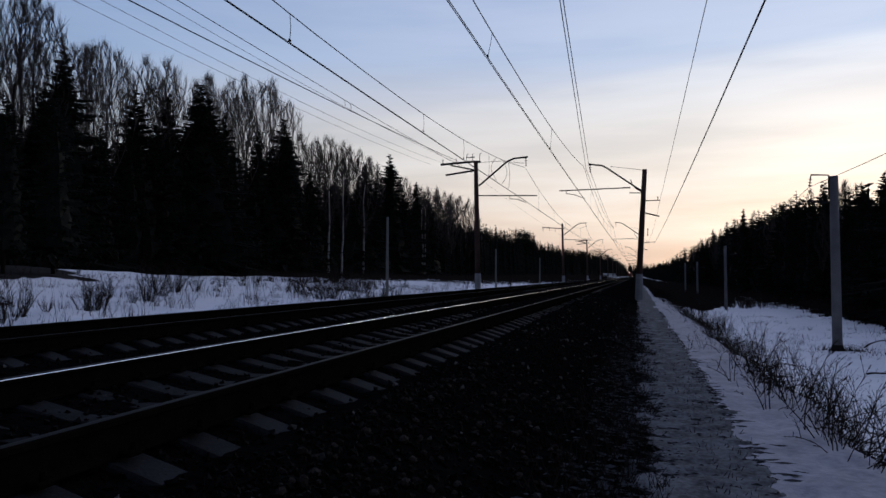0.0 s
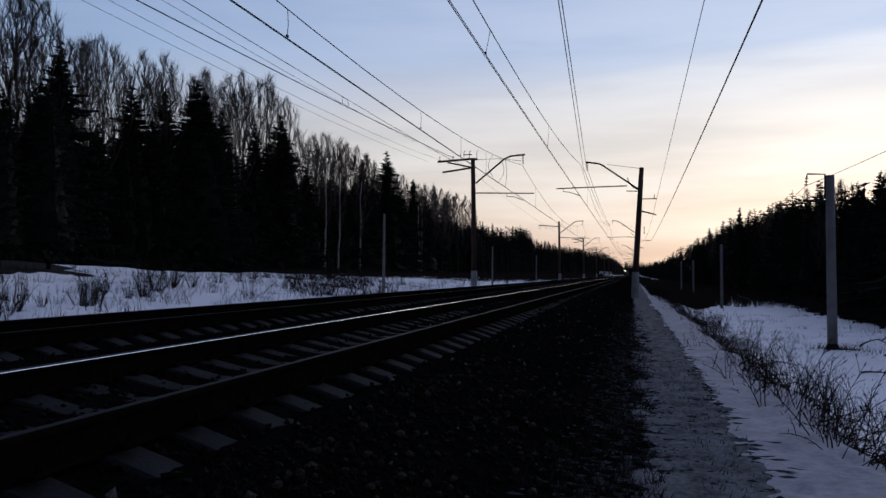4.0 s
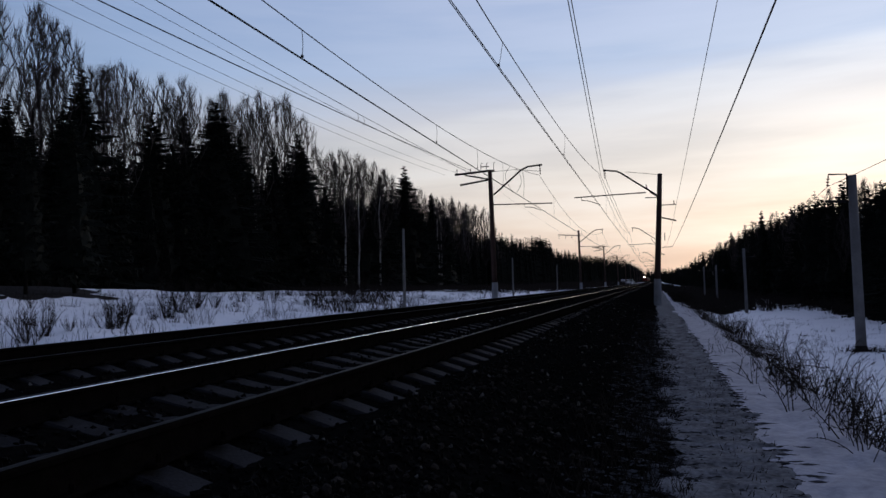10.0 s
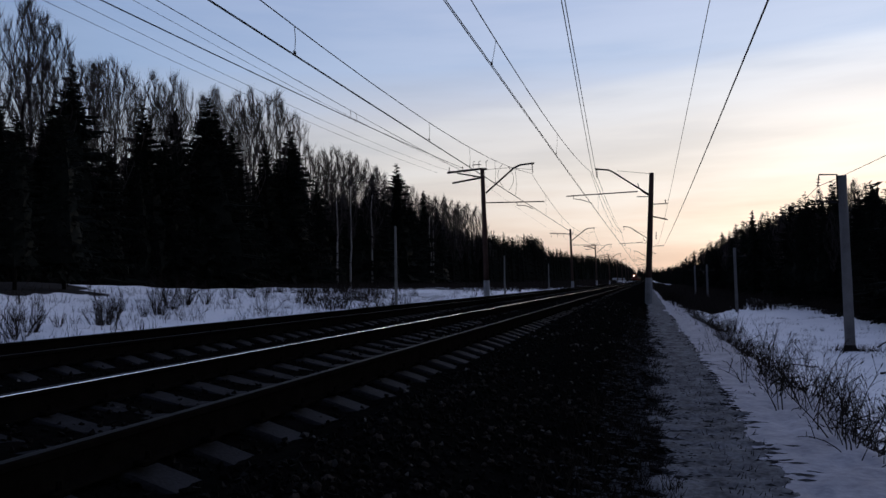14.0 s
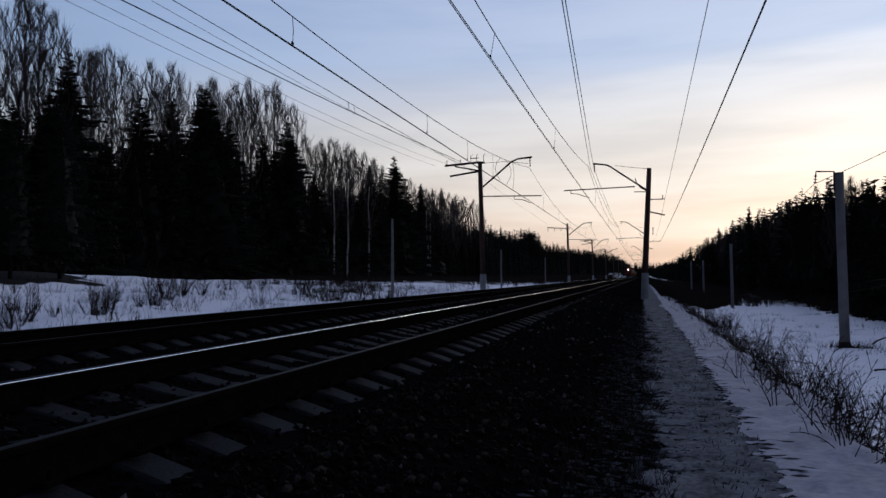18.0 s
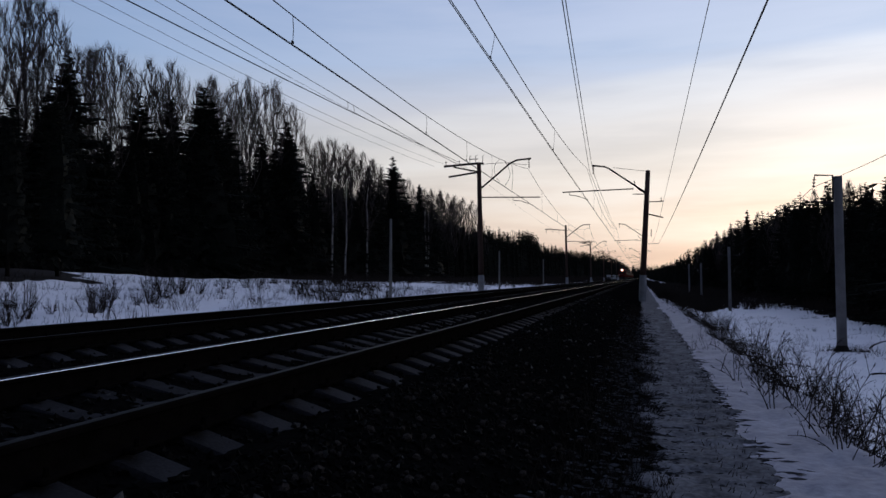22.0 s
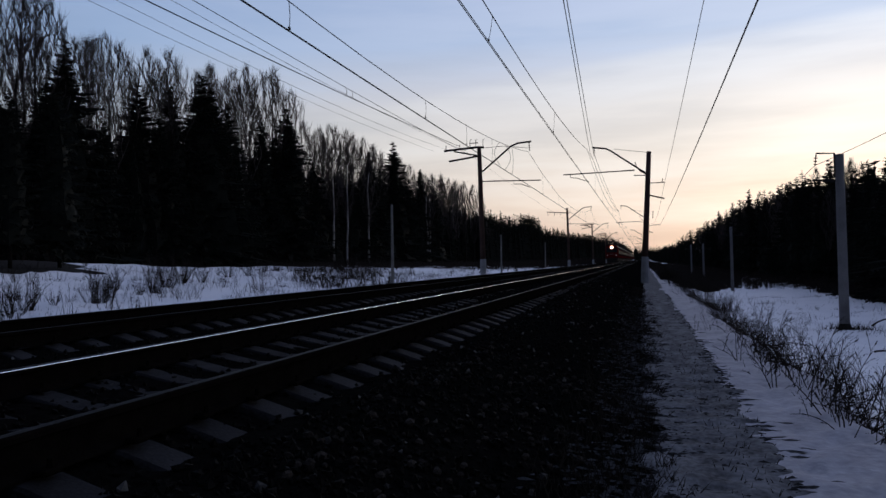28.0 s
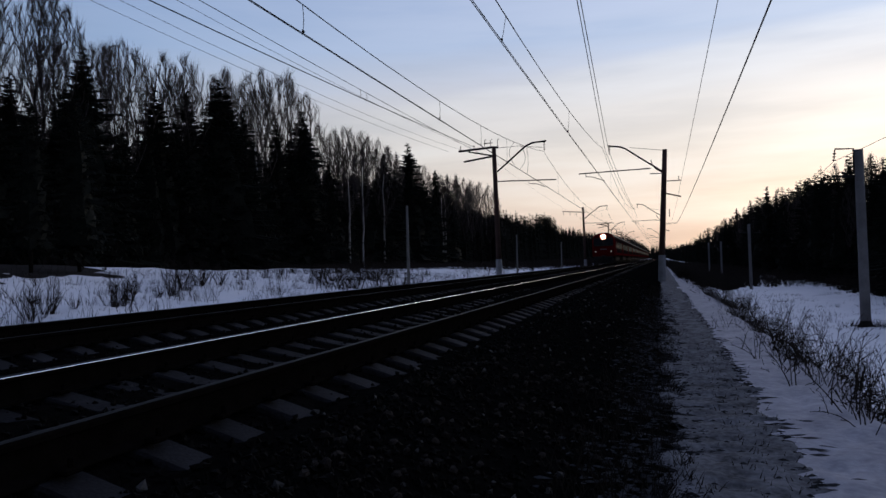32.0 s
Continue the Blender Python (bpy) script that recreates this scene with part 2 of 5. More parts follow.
ROOFPAINT = material("train_roof_paint", ((0.02, 0.02, 0.021), (0.045, 0.045, 0.047)), scale=0.8, rough=0.6, bump=0.05)
DARKIRON = material("underframe_iron", ((0.018, 0.017, 0.016), (0.045, 0.042, 0.040)), scale=3, rough=0.8, bump=0.1)
PANE = material("dusty_glass", ((0.012, 0.014, 0.016), (0.025, 0.028, 0.030)), scale=2, rough=0.5, bump=0.0, spec=0.01)
WHITEPAINT = material("white_van_paint", ((0.46, 0.46, 0.46), (0.58, 0.58, 0.57)), scale=1.5, rough=0.35, bump=0.02, spec=0.4)
RUBBER = material("rubber", ((0.015, 0.015, 0.015), (0.03, 0.03, 0.03)), scale=6, rough=0.9, bump=0.1)
HEADLIGHT = glowing("headlight_glow", (1.0, 0.74, 0.56), 22)
# glow for a ring added to imitate the headlight's bloom
HALO = glowing("halo_glow", (1.0, 0.32, 0.2), 1.3)
BUFFER_LIGHT = glowing("buffer_light_glow", (1.0, 0.66, 0.6), 0.22)


# ---- mesh tools ----
class Soup:
    """Loose collection of vertices and faces for one mesh."""

    def __init__(self):
        self.v, self.f = [], []

    def add(self, verts, faces):
        k = len(self.v)
        self.v.extend(tuple(p) for p in verts)
        self.f.extend(tuple(i + k for i in face) for face in faces)

    def tube(self, p, q, r0, r1, n=6, cap=True):
        p, q = Vector(p), Vector(q)
        d = (q - p)
        if d.length < 1e-6:
            return
        d.normalize()
        u = d.orthogonal().normalized()
        w = d.cross(u)
        ring = [(math.cos(2 * math.pi * i / n), math.sin(2 * math.pi * i / n)) for i in range(n)]
        vs = [p + (u * c + w * s) * r0 for c, s in ring] + [q + (u * c + w * s) * r1 for c, s in ring]
        fs = [(i, (i + 1) % n, n + (i + 1) % n, n + i) for i in range(n)]
        if cap:
            fs += [tuple(range(n - 1, -1, -1)), tuple(range(n, 2 * n))]
        self.add(vs, fs)

    def spike(self, p, q, r):
        p, q = Vector(p), Vector(q)
        d = q - p
        if d.length < 1e-6:
            return
        d.normalize()
        u = d.orthogonal().normalized()
        w = d.cross(u)
        self.add([p + u * r, p - u * r * 0.5 + w * r * 0.87, p - u * r * 0.5 - w * r * 0.87, q], [(0, 1, 3), (1, 2, 3), (2, 0, 3)])

    def line(self, pts, r0, r1=None, n=5):
        """One continuous tube through the points; returns the index of each ring's first vertex."""
        pts = [Vector(p) for p in pts]
        r1 = r0 if r1 is None else r1
        k, base, u = len(pts) - 1, len(self.v), None
        for i, p in enumerate(pts):
            d = (pts[min(k, i + 1)] - pts[max(0, i - 1)]).normalized()
            u = d.orthogonal() if u is None else u - d * u.dot(d)
            u.normalize()
            w, r = d.cross(u), r0 + (r1 - r0) * i / k
            self.v.extend(tuple(p + (u * math.cos(6.2832 * j / n) + w * math.sin(6.2832 * j / n)) * r) for j in range(n))
        for i in range(k):
            for j in range(n):
                self.f.append((base + i * n + j, base + i * n + (j + 1) % n, base + (i + 1) * n + (j + 1) % n, base + (i + 1) * n + j))
        self.f.append(tuple(base + j for j in range(n - 1, -1, -1)))
        self.f.append(tuple(base + k * n + j for j in range(n)))
        return [base + i * n for i in range(k + 1)]

    def join(self, root):
        """Tie the piece that is added next to the vertex root."""
        k = len(self.v)
        self.f.append((root, k, k + 1))

    def box(self, c, s, b=0.01, m=None):
        """Chamfered box, centre c, size s."""
        h = [x / 2 for x in s]
        b = min(b, *(x * 0.9 for x in h))
        vs, idx = [], {}
        for sx in (-1, 1):
            for sy in (-1, 1):
                for sz in (-1, 1):
                    for ax in range(3):
                        p = [sx * (h[0] - b), sy * (h[1] - b), sz * (h[2] - b)]
                        p[ax] += (sx, sy, sz)[ax] * b
                        idx[sx, sy, sz, ax] = len(vs)
                        vs.append(Vector(p))
        fs = []
        for ax in range(3):
            o1, o2 = (ax + 1) % 3, (ax + 2) % 3
            for s1 in (-1, 1):
                quad = []
                for a, e in ((-1, -1), (1, -1), (1, 1), (-1, 1)):
                    t = [0, 0, 0]
                    t[ax], t[o1], t[o2] = s1, a, e
                    quad.append(idx[t[0], t[1], t[2], ax])
                fs.append(quad if s1 > 0 else quad[::-1])
            for a in (-1, 1):
                for e in (-1, 1):
                    lo, hi = [0, 0, 0], [0, 0, 0]
                    lo[ax], hi[ax] = -1, 1
                    lo[o1] = hi[o1] = a
                    lo[o2] = hi[o2] = e
                    quad = [idx[(*lo, o1)], idx[(*hi, o1)], idx[(*hi, o2)], idx[(*lo, o2)]]
                    fs.append(quad if a * e > 0 else quad[::-1])
        for sx in (-1, 1):
            for sy in (-1, 1):
                for sz in (-1, 1):
                    tri = [idx[sx, sy, sz, k] for k in range(3)]
                    fs.append(tri if sx * sy * sz > 0 else tri[::-1])
        mm = Matrix.Translation(c) @ (m if m is not None else Matrix())
        self.add([mm @ p for p in vs], fs)

    def extrude_y(self, poly, y0, y1):
        """Closed profile of (x, z), run along y."""
        n = len(poly)
        vs = [(x, y0, z) for x, z in poly] + [(x, y1, z) for x, z in poly]
        fs = [(i, (i + 1) % n, n + (i + 1) % n, n + i) for i in range(n)]
        self.add(vs, fs + [tuple(range(n - 1, -1, -1)), tuple(range(n, 2 * n))])

    def mesh(self, name, mat, smooth=False):
        me = bpy.data.meshes.new(name)
        me.from_pydata(self.v, [], self.f)
        me.materials.append(mat)
        if smooth:
            me.polygons.foreach_set("use_smooth", [True] * len(me.polygons))
        me.update()
        return me


def part(name, soup, mat, parent, label="", smooth=False):
    me = soup.mesh(name, mat, smooth) if isinstance(soup, Soup) else soup
    ob = new(name, me)
    ob.parent = parent
    return tagged(ob, label)


def thing(name, label, category, group="", m=None):
    ob = new(name)
    ob.empty_display_size = 0.2
    if m is not None:
        ob.matrix_basis = m
    return tagged(ob, label, category, group)


def lerp(x, table):
    """Value at x in a table of (x, value) with straight runs between."""
    if x <= table[0][0]:
        return table[0][1]
    for (a, p), (b, q) in zip(table, table[1:]):
        if x <= b:
            return p + (q - p) * (x - a) / (b - a)
    return table[-1][1]


# ---- the lie of the land: x across the tracks, y along them, z from the footpath ----
RAIL = 0.885
NEAR_TRACK, FAR_TRACK = -3.2, -7.28


def edge_height(y):
    """Ground height at the edge of the left wood."""
    return lerp(y, ((20, 2.3), (38, 2.05), (48, 1.55), (80, 1.5), (110, 1.0), (160, 0.5), (300, 0.4)))


def ground(x, y):
    e = edge_height(y)
    wide = max(0.0, min(1.0, (x - 1.2) / 0.6, (9 - x) / 3))
    x0 = x
    x += wide * (0.42 * noise.noise((y * 0.45, 0.3, 9.1)) + 0.18 * noise.noise((y * 1.3, 0.7, 2.2)))
    z = lerp(x, ((-80, e + 1.2), (-40, e), (-33, e - 0.1), (-24, 0.45 + 0.45 * e), (-14, 0.42), (-10.5, 0.22), (-9, 0.0), (-1.2, -0.1), (1.15, -0.02), (1.7, 0.0), (2.4, -0.35), (4.6, -1.3), (7, -1.42), (14, -1.4), (30, -1.1), (80, -0.4)))
    x = x0
    rough = lerp(abs(x - 0.5), ((0.6, 0.015), (1.5, 0.05), (6, 0.16), (16, 0.2), (30, 0.16)))
    if -9.5 < x < -0.6:
        rough = 0.0
    z += rough * noise.noise((x * 0.35, y * 0.28, 3.1)) + rough * 0.4 * noise.noise((x * 1.3, y * 1.1, 7.7))
    if -30 < x < -10.5 and 8 < y < 70:
        z += 0.09 * noise.noise((x * 1.1, y * 1.0, 4.7)) + 0.05 * noise.noise((x * 2.6, y * 2.4, 8.3))
    if 1.0 < x < 16:
        z += 0.02 * noise.noise((x * 4.2, y * 3.5, 1.7))
    return z


def steps(*spans):
    """Coordinates from (start, stop, step) spans."""
    out = []
    for a, b, s in spans:
        k = max(1, round((b - a) / s))
        out += [a + (b - a) * i / k for i in range(k)]
    return out + [spans[-1][1]]


def sheet(xs, ys, height):
    s = Soup()
    n = len(xs)
    s.v = [(x, y, height(x, y)) for y in ys for x in xs]
    s.f = [(j * n + i, j * n + i + 1, j * n + n + i + 1, j * n + n + i) for j in range(len(ys) - 1) for i in range(n - 1)]
    return s


def build_ground():
    xs = steps((-2500, -400, 700), (-400, -80, 40), (-80, -40, 4), (-40, -27, 0.8), (-27, -10, 0.3), (-10, -9, 0.5), (-9, -0.6, 1.2), (-0.6, 5, 0.14), (5, 16, 0.5), (16, 80, 6), (80, 400, 40), (400, 2500, 700))
    ys = steps((-400, -20, 60), (-20, 2, 2), (2, 14, 0.16), (14, 40, 0.34), (40, 70, 0.7), (70, 120, 1.6), (120, 400, 10), (400, 3500, 150))
    g = new("ground", sheet(xs, ys, ground).mesh("ground", SNOW, True))
    tagged(g, "uneven snow-covered ground sloping down beside the railway", "snow", kind="structure")
    # the wood's floor: dark litter with little snow
    for name, x0, x1 in (("forest_floor_west", -300, -20), ("forest_floor_east", 13.2, 300)):
        def floor_z(x, y, x0=x0, x1=x1):
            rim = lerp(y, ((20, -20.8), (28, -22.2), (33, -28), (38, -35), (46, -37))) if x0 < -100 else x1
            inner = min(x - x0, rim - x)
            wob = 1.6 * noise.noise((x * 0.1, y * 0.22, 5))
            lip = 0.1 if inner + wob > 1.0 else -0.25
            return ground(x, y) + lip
        near = steps((x0, -80, 30), (-80, x1, 1.2)) if x0 < -100 else steps((x0, 40, 1.2), (40, x1, 30))
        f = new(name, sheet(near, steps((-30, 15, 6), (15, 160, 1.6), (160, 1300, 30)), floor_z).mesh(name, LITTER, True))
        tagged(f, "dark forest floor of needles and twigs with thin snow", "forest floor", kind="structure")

    def path_z(x, y):
        a, b = -0.12, 1.02
        mid = min(x - a, b - x)
        ragged = (0.10 if x > 0.5 else 0.30) * noise.noise((x * 0.8, y * 1.1, 2)) + (0.15 if x > 0.5 else 0.30) * noise.noise((x * 0.9, y * 6.5, 9)) + 0.06 * noise.noise((x * 3, y * 9, 4))
        mid += ragged
        z = 0.035 if mid > 0.08 else 0.035 - (0.08 - mid) * 0.9
        tread = noise.noise((x * 2.6, y * 4.6, 0))
        return z + 0.022 * tread + 0.016 * noise.noise((x * 8, y * 9, 5)) - 0.03 * max(0, noise.noise((x * 3.1, y * 5.5, 12)) - 0.15)
    rng = random.Random(17)
    prints = [(rng.gauss(1.3, 0.22), 3.5 + 14 * rng.random() ** 1.4, rng.uniform(0.8, 1.5)) for _ in range(70)]

    def verge_z(x, y):
        mid = min(x - 0.7, 2.15 + 0.004 * y - x) + 0.45 * noise.noise((x * 0.5, y * 0.35, 6)) + 0.22 * noise.noise((x * 3, y * 2.6, 3))
        z = ground(x, y) + (0.05 if mid > 0.12 else 0.05 - (0.12 - mid) * 0.35) + 0.012 * noise.noise((x * 6, y * 5, 8))
        if y < 18:
            for a, b, k in prints:
                if abs(a - x) < 0.2 and abs(b - y) < 0.3:
                    z -= 0.022 * math.exp(-((a - x) / (0.05 * k)) ** 2 - ((b - y) / (0.10 * k)) ** 2)
        return z
    v = new("verge", sheet(steps((0.5, 2.6, 0.05)), steps((-40, -3, 1.5), (-3, 3, 0.4), (3, 14, 0.07), (14, 46, 0.35), (46, 140, 1.5)), verge_z).mesh("verge", VERGE, True))
    tagged(v, "greyish snow between the footpath and the weeds", "snow", kind="structure")
    p = new("footpath", sheet(steps((-0.6, 1.4, 0.06)), steps((-40, -3, 1.5), (-3, 3, 0.4), (3, 13, 0.05), (13, 30, 0.18), (30, 130, 1.2)), path_z).mesh("footpath", TRODDEN, True))
    tagged(p, "trodden footpath of grey icy snow and dirt beside the railway", "path", kind="structure")


def build_clods_and_shade():
    """Dark frozen clods along both edges of the footpath; many paint shaded ridges and prints."""
    rng = random.Random(9)
    s = Soup()
    base = [Vector(p) for p in ((1, 0, 0), (0.2, 1, 0), (-1, 0.1, 0), (-0.2, -1, 0), (0, 0, 1))]
    faces = [(0, 1, 4), (1, 2, 4), (2, 3, 4), (3, 0, 4)]
    for i in range(3600):
        y = 3.2 + 30 * rng.random() ** 1.7
        u = rng.random()
        x = rng.gauss(1.06, 0.13) if u < 0.5 else (rng.gauss(0.02, 0.13) if u < 0.93 else rng.uniform(0.1, 1.3))
        small = 0.5 if x > 1.15 else 1.0
        l, w = rng.uniform(0.015, 0.07) * small * (2 if rng.random() < 0.12 else 1), rng.uniform(0.006, 0.018) * small
        turn = Matrix.Rotation(rng.uniform(-0.5, 0.3), 3, "Z")
        at = Vector((x, y, max(ground(x, y), 0.03 if x < 0.98 else -9) - 0.004))
        s.add([at + turn @ Vector((p.x * l * rng.uniform(0.7, 1.2), p.y * w, p.z * rng.uniform(0.008, 0.02))) for p in base], faces)
    # larger prints trodden through the snow's rim, their dark painted as flat pieces
    for i in range(46):
        y = 4.4 + 12 * rng.random() ** 1.3
        x = rng.gauss(1.06, 0.07)
        l, w = rng.uniform(0.07, 0.16), rng.uniform(0.02, 0.045)
        at = Vector((x, y, ground(x, y) + 0.045))
        s.add([at + Vector((p.x * l * rng.uniform(0.7, 1.2), p.y * w, p.z * 0.012)) for p in base], faces)
    for i in range(2600):
        y = 3.2 + 26 * rng.random() ** 1.6
        x = -0.02 + abs(rng.gauss(0, 0.22))
        l, w = rng.uniform(0.012, 0.05), rng.uniform(0.005, 0.014)
        at = Vector((x, y, max(bed_z(x, y), 0.03) - 0.003))
        s.add([at + Vector((p.x * l * rng.uniform(0.7, 1.2), p.y * w, p.z * rng.uniform(0.006, 0.016))) for p in base], faces)
    crumbs = Soup()
    for i in range(2600):
        y = 3.2 + 26 * rng.random() ** 1.6
        x = -0.04 - abs(rng.gauss(0, 0.24))
        l, w = rng.uniform(0.015, 0.08), rng.uniform(0.006, 0.02)
        at = Vector((x, y, bed_z(x, y) + 0.004))
        crumbs.add([at + Vector((p.x * l * rng.uniform(0.7, 1.2), p.y * w, p.z * rng.uniform(0.006, 0.02))) for p in base], faces)
    tagged(new("snow_crumbs", crumbs.mesh("snow_crumbs", OLD_SNOW)), "grey crumbs of old snow on the foot of the ballast", "snow", kind="stuff")
    tagged(new("clods_and_shade", s.mesh("clods_and_shade", CLOD_SHADE)), "dark frozen clods and painted shade of ridges and prints along the footpath", "clods", kind="stuff")


TRACK_BED = ((0.25, 0.612), (0.45, 0.640), (0.70, 0.678), (0.87, 0.662), (1.05, 0.612), (1.18, 0.622), (1.38, 0.615))
BED = [(-10.6, 0.05), (-10.2, 0.3), (-9.4, 0.56)]
for middle in (FAR_TRACK, NEAR_TRACK):
    BED += [(middle - u, z) for u, z in reversed(TRACK_BED)] + [(middle + u, z) for u, z in TRACK_BED]
BED += [(-1.55, 0.55), (-0.75, 0.2), (-0.1, 0.03), (0.25, -0.06), (0.3, -0.12)]
BED.insert(3 + 2 * len(TRACK_BED), (-5.25, 0.57))


def bed_z(x, y):
    sway = max(0.0, min(1.0, (x + 1.1) / 0.6))
    xe = x + sway * (0.22 * noise.noise((y * 0.8, 4.4, 1)) + 0.24 * noise.noise((x * 0.8, y * 4.2, 6)) + 0.06 * noise.noise((x * 2, y * 9, 3)) - 0.06)
    heaped = lerp(y, ((13, 0.0), (26, 0.035))) if -9.0 < x < -1.7 else 0.0
    return lerp(xe, BED) + heaped + 0.03 * noise.noise((x * 2.3, y * 2.1, 8)) * (1 if x > -1.5 or x < -9.2 else 0.35) + 0.015 * noise.noise((x * 8, y * 8, 2))


def build_ballast():
    xs = steps((-10.6, -8.9, 0.25), (-8.9, -1.7, 0.09), (-1.7, -0.6, 0.11), (-0.6, 0.42, 0.05))
    ys = steps((-60, 2, 2), (2, 14, 0.07), (14, 60, 0.5), (60, 1400, 24))
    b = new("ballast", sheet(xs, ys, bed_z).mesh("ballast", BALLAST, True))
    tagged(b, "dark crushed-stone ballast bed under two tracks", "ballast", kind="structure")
    rng = random.Random(11)
    stones = Soup()
    base = [Vector(p) for p in ((1, 0, 0), (-1, 0, 0), (0, 1, 0), (0, -1, 0), (0, 0, 1), (0, 0, -1))]
    faces = [(0, 2, 4), (2, 1, 4), (1, 3, 4), (3, 0, 4), (2, 0, 5), (1, 2, 5), (3, 1, 5), (0, 3, 5)]
    for i in range(25000):
        y = 2.0 + 38 * rng.random() ** 2.0
        u = rng.random()
        x = -1.9 + 1.85 * rng.random() if u < 0.62 else -8.9 + 7.1 * rng.random()
        if u < 0.62 and rng.random() < (x + 1.9) / 2.6:
            continue
        r = rng.uniform(0.014, 0.034) * (1 if y < 12 else 1.3)
        turn = Euler((rng.random() * 6, rng.random() * 6, rng.random() * 6)).to_matrix()
        s = Vector((rng.uniform(0.7, 1.3), rng.uniform(0.7, 1.2), rng.uniform(0.55, 1.0))) * r
        at = Vector((x, y, bed_z(x, y) + r * 0.25))
        stones.add([at + turn @ Vector((p.x * s.x * rng.uniform(0.75, 1.25), p.y * s.y * rng.uniform(0.75, 1.25), p.z * s.z)) for p in base], faces)
    # the nearest stones lie singly on the bed
    shapes = []
    for k in range(6):
        one = Soup()
        ring = [(math.cos(1.047 * j) * rng.uniform(0.75, 1.15), math.sin(1.047 * j) * rng.uniform(0.7, 1.0), rng.uniform(-0.2, 0.2)) for j in range(6)]
        top = [(a * 0.55, c * 0.55, rng.uniform(0.5, 0.75)) for a, c, d in ring]
        low = [(a * 0.6, c * 0.6, -0.55) for a, c, d in ring]
        one.add(low + ring + top, [(i + r, (i + 1) % 6 + r, (i + 1) % 6 + 6 + r, i + 6 + r) for r in (0, 6) for i in range(6)] + [(5, 4, 3, 2, 1, 0), (12, 13, 14, 15, 16, 17)])
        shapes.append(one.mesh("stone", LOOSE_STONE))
    for i in range(300):
        y = 3.0 + 5.5 * rng.random() ** 1.3
        x = -1.75 + 1.35 * rng.random()
        r = rng.uniform(0.018, 0.042)
        piece = new("stone", shapes[i % 6])
        piece.parent = b
        piece.matrix_basis = pose(x, y, bed_z(x, y) + r * 0.45, rng.uniform(-25, 25), rng.uniform(-25, 25), rng.uniform(0, 360)) @ Matrix.Diagonal((r, r * rng.uniform(0.7, 1.0), r * rng.uniform(0.6, 1.0), 1))
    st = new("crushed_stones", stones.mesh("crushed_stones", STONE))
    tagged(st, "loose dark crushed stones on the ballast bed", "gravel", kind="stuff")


# ---- tracks ----
def rail_meshes(side, worn=True):
    """side: +1 when the inner face of the head looks to +x. Without worn the edge is painted dark, its gleam left out.
    """
    g = side
    prof = [(-0.075, 0), (0.075, 0), (0.075, 0.011), (0.012, 0.030), (0.009, 0.135), (0.036, 0.145), (0.0365, 0.168), (0.030, 0.177), (0.0, 0.180), (-0.030, 0.177), (-0.0365, 0.168), (-0.036, 0.145), (-0.009, 0.135), (-0.012, 0.030), (-0.075, 0.011)]
    body, head = Soup(), Soup()
    body.extrude_y(prof, -60, 1400)
    arc = [radians(4 + 12 * k) for k in range(7)]
    top = [((0.0312 + 0.0055 * math.cos(a)) * g, 0.1700 + 0.0055 * math.sin(a)) for a in reversed(arc)] + [(0.0312 * g, 0.1700)]
    if g < 0:
        top = top[::-1]
    head.extrude_y(top, -60, 1400)
    crown = Soup()
    crown.extrude_y([(-0.024, 0.1786), (0.024, 0.1786), (0.024, 0.1792), (0.0, 0.1812), (-0.024, 0.1792)], -60, 1400)
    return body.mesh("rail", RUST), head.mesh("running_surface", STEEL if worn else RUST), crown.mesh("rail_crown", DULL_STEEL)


def sleeper_mesh():
    s = Soup()
    rows = [(-1.35, -0.150), (-1.30, -0.128), (-0.90, -0.008), (-0.86, 0.0), (-0.71, 0.0), (-0.66, -0.008), (-0.32, -0.078), (0.32, -0.078), (0.66, -0.008), (0.71, 0.0), (0.86, 0.0), (0.90, -0.008), (1.30, -0.128), (1.35, -0.150)]
    vs, fs = [], []
    for x, z in rows:
        vs += [(x, -0.15, -0.2), (x, -0.118, z - 0.014), (x, -0.104, z), (x, 0.104, z), (x, 0.118, z - 0.014), (x, 0.15, -0.2)]
    for i in range(len(rows) - 1):
        for k in range(6):
            fs.append((i * 6 + k, i * 6 + (k + 1) % 6, (i + 1) * 6 + (k + 1) % 6, (i + 1) * 6 + k))
    fs += [(5, 4, 3, 2, 1, 0), tuple(len(vs) - 6 + k for k in range(6))]
    s.add(vs, [f[::-1] for f in fs])
    return s


